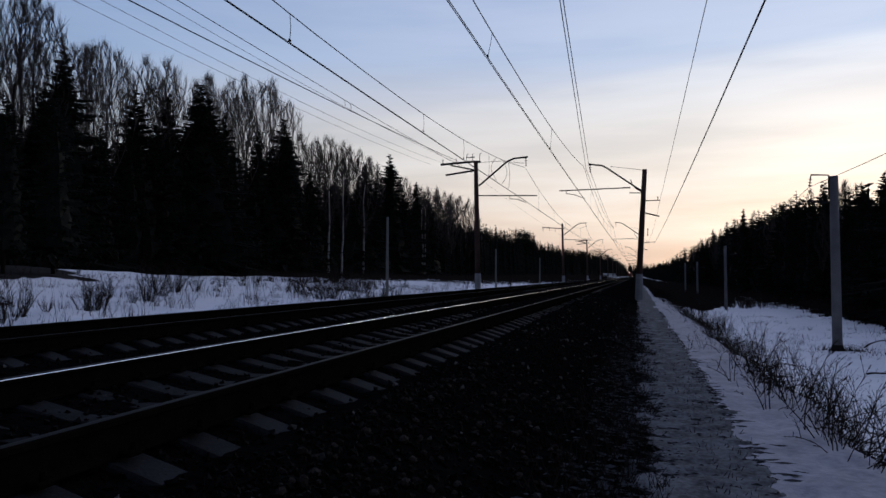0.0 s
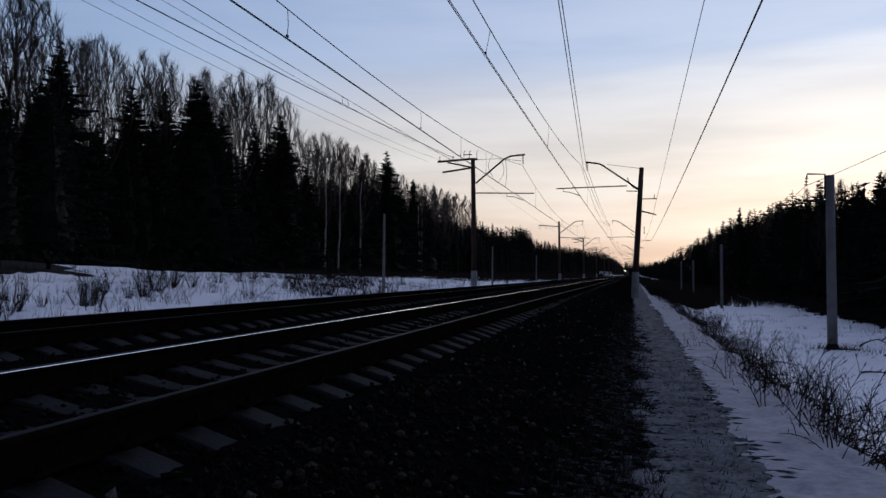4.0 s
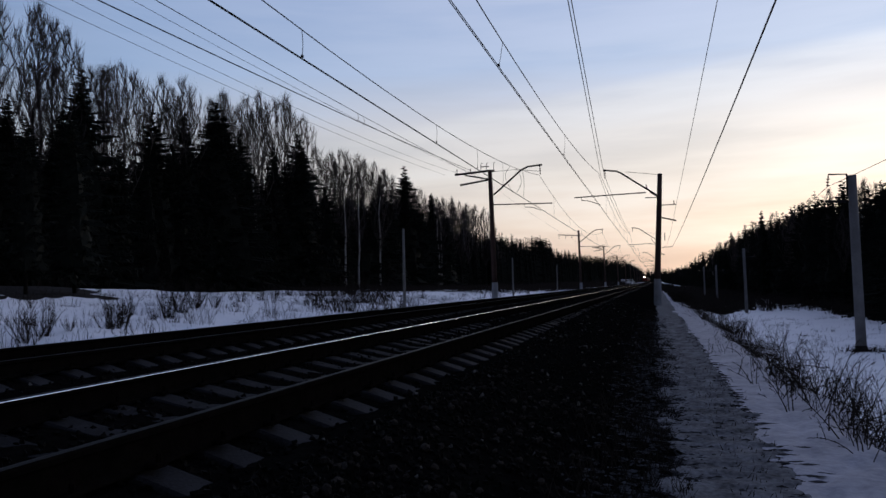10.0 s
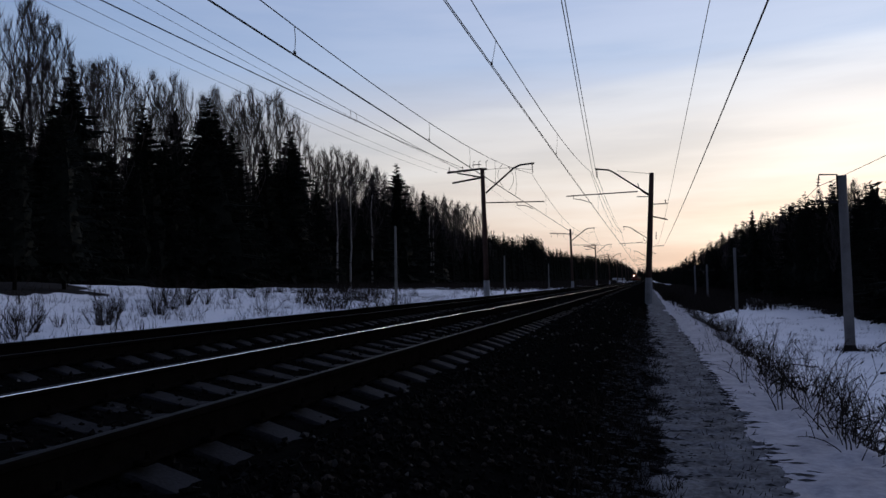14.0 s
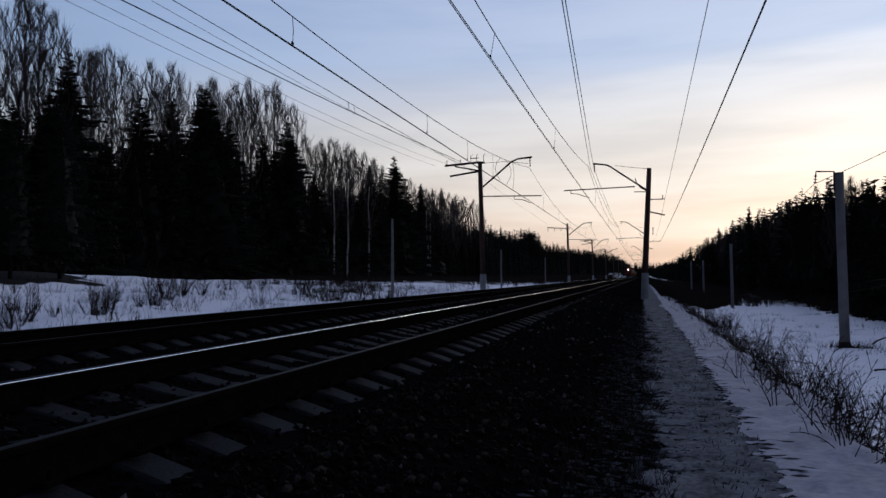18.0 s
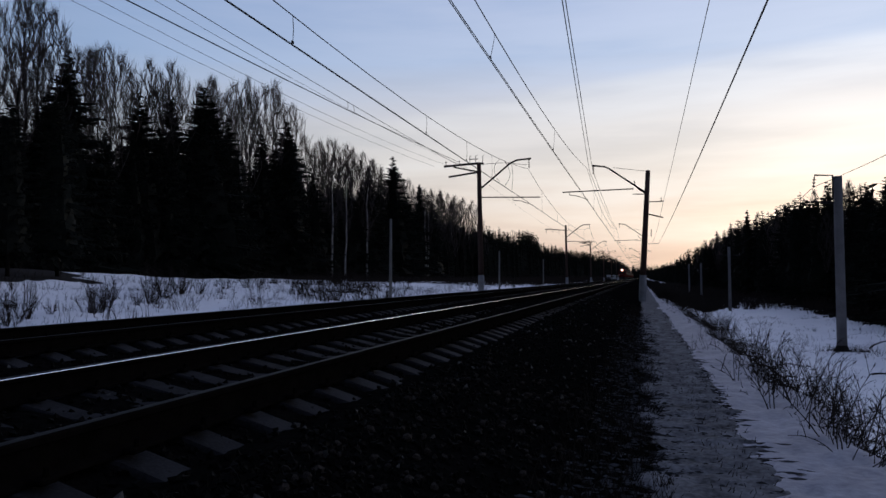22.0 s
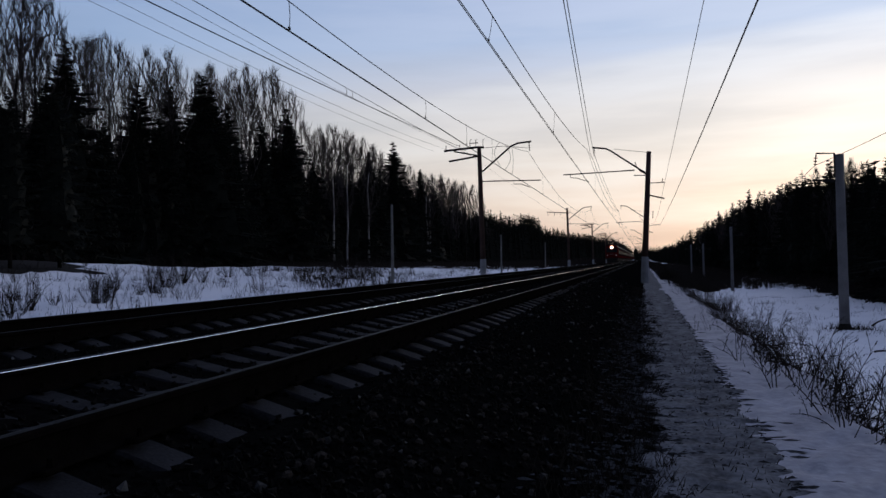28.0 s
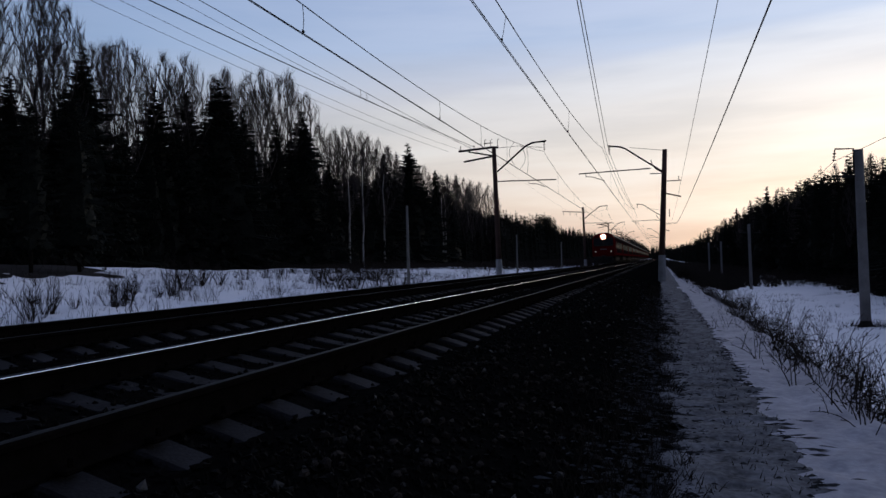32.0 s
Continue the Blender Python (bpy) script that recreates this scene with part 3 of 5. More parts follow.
def build_track(cx, label, first, count, group):
    t = thing("railway_track", label, "track", group, pose(cx, 0, RAIL - 0.18))
    for side in (-1, 1):
        body, head, crown = rail_meshes(-side, cx == NEAR_TRACK)
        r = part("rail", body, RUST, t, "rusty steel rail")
        r.location = (side * 0.797, 0, 0)
        # the far track's edge takes the rust colour in place of a gleam
        h = new("running_surface", head)
        h.parent = r
        tagged(h, "bright worn running edge of the rail" if cx == NEAR_TRACK else "running edge of the rail, painted dark without its gleam")
        c = new("crown", crown)
        c.parent = r
        tagged(c, "dull grey worn top of the rail head")
    one = sleeper_mesh()
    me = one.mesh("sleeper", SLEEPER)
    rng = random.Random(int(-cx * 10))
    clips = Soup()
    for i in range(count):
        y = first + 0.543 * i
        s = new("sleeper", me)
        s.parent = t
        s.matrix_basis = pose(rng.uniform(-0.02, 0.02), y + rng.uniform(-0.015, 0.015), rng.uniform(-0.012, 0.004), rng.uniform(-1, 1), 0, rng.uniform(-0.7, 0.7))
        if y < 40:
            for rx in (-0.797, 0.797):
                for d in (-1, 1):
                    clips.box((rx + d * 0.105, y, 0.022), (0.07, 0.10, 0.03), 0.008)
                    clips.tube((rx + d * 0.12, y, 0.03), (rx + d * 0.12, y, 0.075), 0.016, 0.013, 6)
    rest = Soup()
    for i in range(count, 590):
        y = first + 0.543 * i
        rest.add([(a, b + y, c) for a, b, c in one.v], one.f)
    tagged(part("distant_sleeper_row", rest, SLEEPER, t), kind="stuff")
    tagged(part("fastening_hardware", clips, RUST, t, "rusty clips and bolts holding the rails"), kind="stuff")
    return t


# ---- masts and lines ----
SPAN = [-11, 49, 109] + [163 + 58 * i for i in range(9)]


def insulator(parent, p, q, n=4, r=0.075):
    """String of glazed discs from p to q."""
    s = Soup()
    p, q = Vector(p), Vector(q)
    s.tube(p, q, 0.018, 0.018, 6)
    for i in range(n):
        a = p.lerp(q, (i + 0.35) / n)
        b = p.lerp(q, (i + 0.7) / n)
        s.tube(a, b, r, r * 0.45, 10)
    return part("insulator", s, GLAZE, parent, "brown glazed insulator")


def beam(name, pts, r, parent, mat=None, n=6, label=""):
    s = Soup()
    s.line([Vector(p) for p in pts], r, None, n)
    return part(name, s, mat or IRON, parent, label)


def west_mast(plain=False):
    """Mast on the far side: feeder arms over the field, bracket over the track. Origin at its foot."""
    t = thing("catenary_mast", "dark concrete catenary mast with bracket and feeder arms", "mast", "catenary masts")
    s = Soup()
    s.tube((0, 0, 0.9), (-0.12, 0, 8.72), 0.185, 0.14, 12)
    part("shaft", s, BROWN, t, "dark brown tapered shaft", True)
    s = Soup()
    s.tube((0, 0, -0.6), (0, 0, 1.07), 0.215, 0.2, 12)
    part("foundation", s, FOOT, t, "pale concrete foot")
    if plain:
        beam("feeder_arm", [(0.2, 0, 7.95), (-3.1, 0, 8.2)], 0.06, t)
        for x in (-2.95, -2.0, -1.1):
            insulator(t, (x, 0, 8.1), (x, 0, 7.6), 3, 0.06)
        beam("bracket", [(0.08, 0, 7.02), (0.95, 0, 7.72), (2.05, 0, 8.55), (2.5, 0, 8.72), (3.45, 0, 8.75)], 0.06, t)
        beam("registration_tube", [(0.0, 0, 6.36), (4.05, 0, 6.25)], 0.038, t)
        beam("steady_arm", [(2.2, 0, 6.30), (2.22, 0, 6.08), (2.75, 0, 6.04), (3.3, 0, 5.80)], 0.024, t)
        insulator(t, (3.3, 0, 8.75), (3.32, 0, 8.15), 4)
        return t
    beam("feeder_arm", [(0.2, 0, 8.66), (-0.2, 0, 8.7), (-2.6, 0, 8.57)], 0.075, t)
    beam("feeder_brace", [(-0.1, 0, 8.10), (-1.9, 0, 8.5)], 0.05, t)
    beam("lower_feeder_arm", [(-0.1, 0, 8.10), (-2.25, 0, 7.83)], 0.065, t)
    beam("bracket", [(0.08, 0, 7.02), (0.95, 0, 7.72), (2.05, 0, 8.62), (2.5, 0, 8.80), (3.45, 0, 8.87)], 0.06, t)
    beam("tie_rod", [(-0.1, 0, 8.62), (1.6, 0, 8.66), (3.2, 0, 8.45)], 0.018, t, n=4)
    beam("registration_tube", [(0.0, 0, 6.36), (4.05, 0, 6.25)], 0.038, t)
    insulator(t, (0.85, 0, 6.335), (1.3, 0, 6.325), 3, 0.07)
    beam("steady_arm", [(2.2, 0, 6.30), (2.22, 0, 6.08), (2.75, 0, 6.04), (3.3, 0, 5.80)], 0.024, t)
    insulator(t, (3.3, 0, 8.85), (3.32, 0, 8.22), 4)
    insulator(t, (-2.45, 0, 8.58), (-2.45, 0, 8.95), 2, 0.06)
    insulator(t, (-1.5, 0, 8.63), (-1.5, 0, 8.95), 2, 0.06)
    for x in (-0.75, -0.35, 0.15):
        beam("horn", [(x, 0, 8.68), (x, 0, 9.2), (x + 0.12, 0, 9.25)], 0.02, t, n=5)
    beam("horn_bar", [(-0.8, 0, 9.0), (-0.2, 0, 9.0)], 0.03, t)
    return t


def east_mast(short=False):
    """Leaning mast beside the footpath; short: with a higher bracket and a shorter tube. Origin at its foot."""
    up, reach, drop = (0.5, -3.75, -0.25) if short else (0.0, -5.0, 0.0)
    t = thing("catenary_mast", "leaning dark concrete catenary mast on a pale foundation", "mast", "catenary masts")
    s = Soup()
    s.tube((0.06, 0, 1.5), (0.46, 0, 8.35), 0.205, 0.15, 12)
    part("shaft", s, BROWN, t, "dark brown tapered shaft", True)
    s = Soup()
    s.tube((0, 0, -0.6), (0.07, 0, 1.62), 0.26, 0.225, 12)
    part("foundation", s, FOOT, t, "pale concrete foot")
    beam("bracket", [(0.32, 0, 6.92 + up), (-1.2, 0, 8.0 + up), (-1.95, 0, 8.55 + up), (-2.25, 0, 8.70 + up), (-3.08, 0, 8.82 + up)], 0.055, t)
    beam("tie_rod", [(0.42, 0, 8.3), (-1.7, 0, 8.62)], 0.018, t, n=4)
    beam("registration_tube", [(-0.45, 0, 7.2 + drop), (reach, 0, 7.12 + drop)], 0.038, t)
    beam("tube_strut", [(-0.42, 0, 7.72), (-0.35, 0, 7.45), (-0.14, 0, 7.15), (0.3, 0, 6.86)], 0.03, t)
    beam("tube_mount", [(0.3, 0, 6.83), (-0.5, 0, 6.86)], 0.03, t)
    insulator(t, (-0.45, 0, 7.2 + drop), (-0.95, 0, 7.19 + drop), 3, 0.07)
    beam("steady_arm", [(reach + 0.45, 0, 7.12 + drop), (reach + 0.45, 0, 6.92 + drop), (reach + 0.9, 0, 6.86 + drop), (-3.0 if short else -3.35, 0, 6.58)], 0.024, t)
    insulator(t, (-2.98, 0, 8.8 + up), (-2.99, 0, 8.25 + up), 4)
    beam("wire_arm", [(0.35, 0, 6.33), (1.4, 0, 6.33)], 0.03, t)
    beam("lower_wire_arm", [(0.3, 0, 5.58), (1.35, 0, 5.3)], 0.045, t)
    insulator(t, (0.62, 0, 4.55), (0.6, 0, 4.05), 3, 0.05)
    insulator(t, (1.25, 0, 6.34), (1.25, 0, 6.6), 2, 0.05)
    return t


def line_pole(h, label, arm=True, r=0.19):
    """Thick concrete pole of the wire line in the snow."""
    t = thing("utility_pole", label, "utility pole", "poles of the wire line")
    s = Soup()
    s.tube((0, 0, -0.5), (-0.02, 0, h), r, r * 0.85, 14)
    part("shaft", s, CONCRETE, t, smooth=True)
    if arm:
        s = Soup()
        s.line([(0, 0, -0.15), (0, 0, 0.0), (0, 0, 0.26)], 0.38, 0.195, 14)
        part("base_collar", s, DARKIRON, t, "dark flared collar at the foot")
        beam("bracket", [(-0.2, 0, h - 0.9), (-0.2, 0, h + 0.05), (-0.84, 0, h + 0.08), (-0.86, 0, h - 0.05)], 0.035, t)
        insulator(t, (-0.86, 0, h - 0.05), (-0.9, 0, h - 0.42), 3, 0.075)
        beam("lower_arm", [(-0.1, 0, h - 1.02), (-1.0, 0, h - 0.99)], 0.045, t)
    else:
        beam("crossarm", [(-0.95, 0, h - 0.7), (0.95, 0, h - 0.75)], 0.045, t, DARKIRON)
        insulator(t, (-0.8, 0, h - 0.7), (-0.8, 0, h - 0.45), 2, 0.06)
        insulator(t, (0.8, 0, h - 0.75), (0.8, 0, h - 0.5), 2, 0.06)
    return t


def wood_pole(h):
    t = thing("utility_pole", "thin grey weathered wooden pole in the snow beside the railway", "utility pole", "wooden poles along the railway")
    s = Soup()
    s.tube((0, 0, -0.5), (0.02, 0, h), 0.085, 0.06, 10)
    part("shaft", s, OLDWOOD, t, smooth=True)
    return t


def hung(x0, x1, y0, y1, z0, z1, sag, n=18):
    """Points of a wire hanging between two supports."""
    return [(x0 + (x1 - x0) * k, y0 + (y1 - y0) * k, z0 + (z1 - z0) * k - 4 * sag * k * (1 - k)) for k in (i / n for i in range(n + 1))]


def build_overhead(cx, contact_z, top, low, droppers, slant, label):
    t = thing("overhead_line", label, "overhead line", "overhead lines")
    paths = {"contact": [], "mess": []}
    for i, (a, b) in enumerate(zip(SPAN, SPAN[1:])):
        off = 0.045 if i % 2 else -0.045
        paths["contact"] += hung(cx - off, cx + off, a, b, contact_z, contact_z, 0.05, 4)[:-1]
        paths["mess"] += hung(cx, cx, a, b, top, top, top - low, 18 if i < 2 else 6)[:-1]
        if i < 5:
            for y in (droppers if i == 0 else [a + 7 + 10.7 * k for k in range(5)]):
                u = (y - a) / (b - a)
                zz = top - 4 * (top - low) * u * (1 - u)
                d = Soup()
                d.line([(cx, y + slant, zz), (cx + 0.02, y + slant * 0.4, (zz + contact_z) / 2), (cx, y, contact_z)], 0.008, None, 4)
                clamp = part("dropper", d, WIRE, t)
                d = Soup()
                d.box((cx, y, contact_z + 0.02), (0.03, 0.1, 0.06), 0.008)
                part("clamp", d, WIRE, clamp)
    for twin in (-0.017, 0.017):
        s = Soup()
        s.line([(x + twin, y, z) for x, y, z in paths["contact"]], 0.010, None, 5)
        part("contact_wire", s, WIRE, t)
    s = Soup()
    s.line(paths["mess"], 0.013, None, 5)
    part("messenger_wire", s, WIRE, t)


def build_wire(name, label, x, z_support, z_low, r, spans):
    t = thing(name, label, "wire", "bare wires along the line")
    s = Soup()
    pts = []
    for a, b in zip(SPAN[:spans], SPAN[1:spans + 1]):
        pts += hung(x, x, a, b, z_support, z_support, z_support - z_low, 14)[:-1]
    pts.append((x, SPAN[spans], z_support))
    s.line(pts, r, None, 5)
    part("strand", s, WIRE, t)
    return t


def build_lines():
    w = west_mast()
    w.matrix_basis = pose(-10.47, 49, 0.67)
    p = west_mast(True)
    p.matrix_basis = pose(-10.47, 109, 0.55)
    for y in SPAN[3:]:
        copy_thing(w, pose(-10.47, y, 0.6))
    e = east_mast()
    e.matrix_basis = pose(0.06, 49, 0.07)
    e = east_mast(True)
    e.matrix_basis = pose(0.06, 109, 0.0)
    for y in range(200, 700, 60):
        copy_thing(e, pose(0.06, y, 0.0))
    build_overhead(NEAR_TRACK - 0.14, 6.68, 8.75, 7.42, (-4.6, 6.1, 16.8, 29.6), 0.55, "contact wire, messenger and droppers over the near track")
    build_overhead(FAR_TRACK + 0.06, 6.62, 8.85, 7.18, (-7.0, 3.7, 14.4, 24.7, 30.9, 36.5), 0.0, "contact wire, messenger and droppers over the far track")
    t = thing("feeder_wire", "thick dark feeder wire on the mast arms", "wire", "bare wires along the line")
    pts = hung(-11.98, -11.98, -11, 49, 7.9, 9.5, 0.3, 14)
    s = Soup()
    s.line(pts, 0.017, None, 5)
    part("strand", s, WIRE, t)
    pts = [(-11.98, 49, 9.5)]
    for a, b in zip(SPAN[1:7], SPAN[2:8]):
        pts += hung(-11.98, -11.98, a, b, 9.5 if a < 60 else 8.3, 8.3, 0.2, 10)[1:]
    s = Soup()
    s.line(pts, 0.006, None, 5)
    part("thin_strand", s, WIRE, t, "thinner wire beyond the mast")
    build_wire("feeder_wire", "dark feeder wire on the mast arms", -11.15, 8.8, 8.5, 0.011, spans=1)
    build_wire("line_wire", "thin wire on the mast arms", -12.75, 9.3, 8.35, 0.0065, spans=1)
    build_wire("line_wire", "thin wire on the mast arms", -11.85, 9.3, 8.6, 0.0065, spans=1)
    build_wire("line_wire", "thin wire at the arm tips", -13.8, 9.3, 8.55, 0.0065, spans=1)
    # jumper cables that hang beside the far mast
    for y, bulge, high in ((38.6, -0.32, 7.9), (40.2, 0.34, 8.02), (42.4, 0.08, 8.2)):
        t = thing("jumper_cable", "slack jumper cable between messenger and contact wire", "cable", "jumper cables")
        s = Soup()
        s.line([(FAR_TRACK + 0.06 + bulge * math.sin(math.pi * k / 8) * 0.7, y + bulge * math.sin(math.pi * k / 8), high - (high - 6.65) * k / 8) for k in range(9)], 0.011, None, 5)
        part("strand", s, WIRE, t)
    # links between two feeder strands
    t = thing("wire_spacer", "pair of short links between two feeder wires", "spacer")
    for ya, yb in ((27.0, 28.9), (27.6, 29.6)):
        s = Soup()
        s.line([(-11.15, ya, 8.54), (-11.5, (ya + yb) / 2, 8.55), (-11.98, yb, 8.65)], 0.009, None, 5)
        part("rod", s, WIRE, t)
    # two wires that slant from the mast line to the bracket
    t = thing("anchor_wires", "pair of dark wires slanting to the mast bracket", "wire")
    for name, d, z in (("upper_strand", 0.0, 8.62), ("lower_strand", 1.0, 8.55)):
        s = Soup()
        s.line(hung(-0.55 + d * 0.05, -2.98 - d * 0.2, -11, 49, z - 0.1, z, 0.05, 8)[:-1] + hung(-2.98 - d * 0.2, -3.3, 49, 109, z, z - 0.1, 0.35 + d * 0.14, 8), 0.014, None, 5)
        part(name, s, WIRE, t)
    t = thing("line_wire", "thin wire on the field side of the masts", "wire", "bare wires along the line")
    s = Soup()
    s.line(hung(1.47, 1.42, -11, 49, 8.25, 6.3, 0.1, 10)[:-1] + hung(1.42, 1.4, 49, 109, 6.3, 6.5, 0.7, 10), 0.009, None, 5)
    part("strand", s, WIRE, t)
    t = thing("feeder_wire", "thick dark wire on the field side of the masts", "wire", "bare wires along the line")
    s = Soup()
    s.line(hung(2.34, 2.46, -11, 109, 7.2, 6.4, 0.45, 20), 0.019, None, 6)
    part("strand", s, WIRE, t)
    insulator(t, (2.46, 109, 6.4), (1.5, 109, 6.36), 6, 0.11)
    # wire line in the snow
    p = line_pole(6.9, "thick grey concrete pole with an iron bracket in snow")
    p.matrix_basis = pose(7.56, 32, -1.4)
    q = line_pole(5.6, "grey concrete pole with a crossarm by the wood", False, 0.135)
    q.matrix_basis = pose(7.45, 68.5, -1.4)
    for x, y, z in ((7.5, 100.5, -2.2), (7.4, 123.5, -1.9)):
        copy_thing(q, pose(x, y, z))
    t = thing("line_wire", "thin wire from the concrete pole's bracket", "wire", "bare wires along the line")
    s = Soup()
    s.line(hung(6.7, 6.66, -4, 32, 5.35, 5.1, 0.3, 10)[:-1] + hung(6.66, 6.6, 32, 68.5, 5.1, 3.8, 0.5, 10), 0.010, None, 5)
    part("strand", s, WIRE, t)
    w = wood_pole(4.3)
    w.matrix_basis = pose(-12.6, 36.4, 0.32)
    for y in (66.9, 98.6, 129.9):
        copy_thing(w, pose(-12.6, y, -0.28))



# ---- trees ----
def fitted(h, *soups):
    """Scale the mesh pieces of one tree together to the height h."""
    k = h / max(p[2] for s in soups for p in s.v)
    for s in soups:
        s.v = [(x * k, y * k, z * k) for x, y, z in s.v]


def spruce_meshes(seed, h=16.0, width=0.19, step=1.0, power=0.85, foot=0.06):
    """step > 1 gives a coarser crown for trees that stand deep in the wood."""
    rng = random.Random(seed)
    trunk, crown = Soup(), Soup()
    trunk.line([(0, 0, -0.3), (0.05, 0, h * 0.5), (0, 0, h * 0.97)], 0.19, 0.02, 7)
    z = h * foot
    skew = [rng.uniform(0.8, 1.2) for _ in range(8)]
    heart = []
    for i in range(15):
        u = foot + (0.86 - foot) * i / 14
        heart.append([(math.cos(0.786 * j) * r, math.sin(0.786 * j) * r, h * u + rng.uniform(-0.25, 0.25)) for j in range(8) for r in (h * width * max(0.0, 0.87 - u) ** power * rng.uniform(0.40, 0.66) * skew[j] + 0.02,)])
    k = len(crown.v)
    crown.add([p for ring in heart for p in ring], [(i * 8 + j, i * 8 + (j + 1) % 8, i * 8 + 8 + (j + 1) % 8, i * 8 + 8 + j) for i in range(14) for j in range(8)])
    crown.spike((0, 0, h * 0.86), (0, 0, h), 0.07)
    while z < h * 0.985:
        k = 1 - z / h
        reach = h * width * (k ** power) * rng.uniform(0.7, 1.15) + 0.05
        n = 7 if k > 0.12 else 4
        a0 = rng.random() * 6.28
        for i in range(n):
            if rng.random() < 0.04:
                continue
            a = a0 + 6.28 * i / n + rng.uniform(-0.45, 0.45)
            ln = reach * rng.uniform(0.5, 1.15) * skew[int(a / 0.786) % 8]
            d = Vector((math.cos(a), math.sin(a), 0))
            sd = Vector((-d.y, d.x, 0))
            p0 = Vector((0, 0, z + rng.uniform(-0.75, 0.75) * (0.2 + k)))
            sink = (0.62 * k - 0.22) * rng.uniform(0.7, 1.3)
            tip = p0 + d * ln + Vector((0, 0, -sink * ln))
            mid = p0.lerp(tip, 0.55) + Vector((0, 0, -0.12 * ln * k))
            wide = 0.045 + 0.05 * ln
            crown.tube(p0, mid, wide * 0.6, wide, 3, False)
            crown.spike(mid, tip, wide)
            m = int((2 + ln * 2.6) / step)
            for j in range(m):
                u = 0.18 + 0.8 * (j + rng.random()) / m
                at = p0.lerp(mid, u / 0.55) if u < 0.55 else mid.lerp(tip, (u - 0.55) / 0.45)
                s = 1 if rng.random() < 0.5 else -1
                tl = (0.20 + 0.30 * ln * (1.1 - u)) * rng.uniform(0.6, 1.3)
                crown.spike(at, at + d * tl * rng.uniform(0.2, 0.6) + sd * s * tl * rng.uniform(0.3, 0.85) + Vector((0, 0, -tl * rng.uniform(0.1, 0.95) * (0.3 + k))), 0.03 + (0.025 + 0.06 * rng.random() * min(ln, 2.5)) * step * min(1.0, 0.35 + 0.4 * ln))
        z += (0.12 + 0.19 * k) * rng.uniform(0.75, 1.25) * step
    fitted(h, trunk, crown)
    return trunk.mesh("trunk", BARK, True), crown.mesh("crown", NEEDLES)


def bare_meshes(seed, h=16.0, birch=False, wide=0.14, low=0.36, tips=205):
    """Bare crown grown from the trunk towards many tips inside a rounded outline."""
    rng = random.Random(seed)
    nodes, parent = [Vector((0, 0, -0.3))], [-1]
    top = 0.86 if birch else 0.66
    drift = Vector((0, 0, 0))
    for i in range(12):
        drift += Vector((rng.uniform(-1, 1), rng.uniform(-1, 1), 0)) * (0.11 if birch else 0.08)
        nodes.append(Vector((drift.x, drift.y, h * top * (i + 1) / 12)))
        parent.append(i)
    lean = [rng.uniform(0.75, 1.2) for _ in range(7)]

    def tip(u, edge):
        v = (u - low) / (1 - low)
        a = rng.random() * 6.2832
        reach = wide * h * max(0.04, math.sin(math.pi * min(1.0, 0.06 + 0.94 * v ** 1.5))) ** 0.7 * lean[int(a * 1.114) % 7]
        return Vector((math.cos(a) * reach * edge + drift.x, math.sin(a) * reach * edge + drift.y, h * u))

    goals = [tip(rng.uniform(0.78, 1.0), rng.uniform(0.2, 0.95)) for _ in range(16)]
    goals += [tip(1 - (1 - low) * rng.random() ** 1.2, rng.random() ** 0.5) for _ in range(tips - 16)]
    ends = []
    for k, g in enumerate(goals):
        at = np.array([tuple(n) for n in nodes])
        d = at - np.array(tuple(g))
        flat = np.hypot(d[:, 0], d[:, 1])
        cost = np.sqrt(flat ** 2 + d[:, 2] ** 2) + 3.0 * np.maximum(0, d[:, 2] + 2.3 * flat)
        cost[at[:, 2] < h * low * 0.72] += 50
        j = int(np.argmin(cost))
        p = nodes[j]
        ln = (g - p).length
        along = (p - nodes[parent[j]]).normalized() if j else Vector((0, 0, 1))
        bend = p + (along * 0.45 + (g - p) / ln * 0.35 + Vector((rng.uniform(-0.08, 0.08), rng.uniform(-0.08, 0.08), 0.25))) * ln * 0.4
        m = max(2, min(9, int(ln / 0.55)))
        last = j
        for i in range(1, m + 1):
            t = i / m
            q = p * (1 - t) ** 2 + bend * 2 * t * (1 - t) + g * t * t
            nodes.append(q + Vector((rng.uniform(-1, 1), rng.uniform(-1, 1), rng.uniform(-1, 1))) * 0.014)
            parent.append(last)
            last = len(nodes) - 1
        ends.append(last)
    load = [0] * len(nodes)
    for e in ends:
        while e >= 0:
            load[e] += 1
            e = parent[e]
    thick = [max(0.0095, 0.15 * (max(n, 0.3) / tips) ** 0.6) for n in load]
    trunk, crown = Soup(), Soup()
    stem = [i for i in range(13) if load[i] or i < 9]
    trunk.line([nodes[i] for i in stem], 0.17, 0.05, 7)
    for i in range(13, len(nodes)):
        crown.tube(nodes[parent[i]], nodes[i], thick[parent[i]] if parent[i] > 12 else thick[i], thick[i], 4 if thick[i] > 0.03 else 3, False)
    for e in ends:
        d = (nodes[e] - nodes[parent[e]]).normalized()
        for k in range(7):
            p = nodes[e].lerp(nodes[parent[e]], rng.random() * 1.4)
            w = (d + Vector((rng.uniform(-0.4, 0.4), rng.uniform(-0.4, 0.4), rng.uniform(0.1, 0.7)))).normalized()
            ln = rng.uniform(0.35, 1.0)
            q = p + w * ln * 0.6
            crown.tube(p, q, 0.0075, 0.006, 3, False)
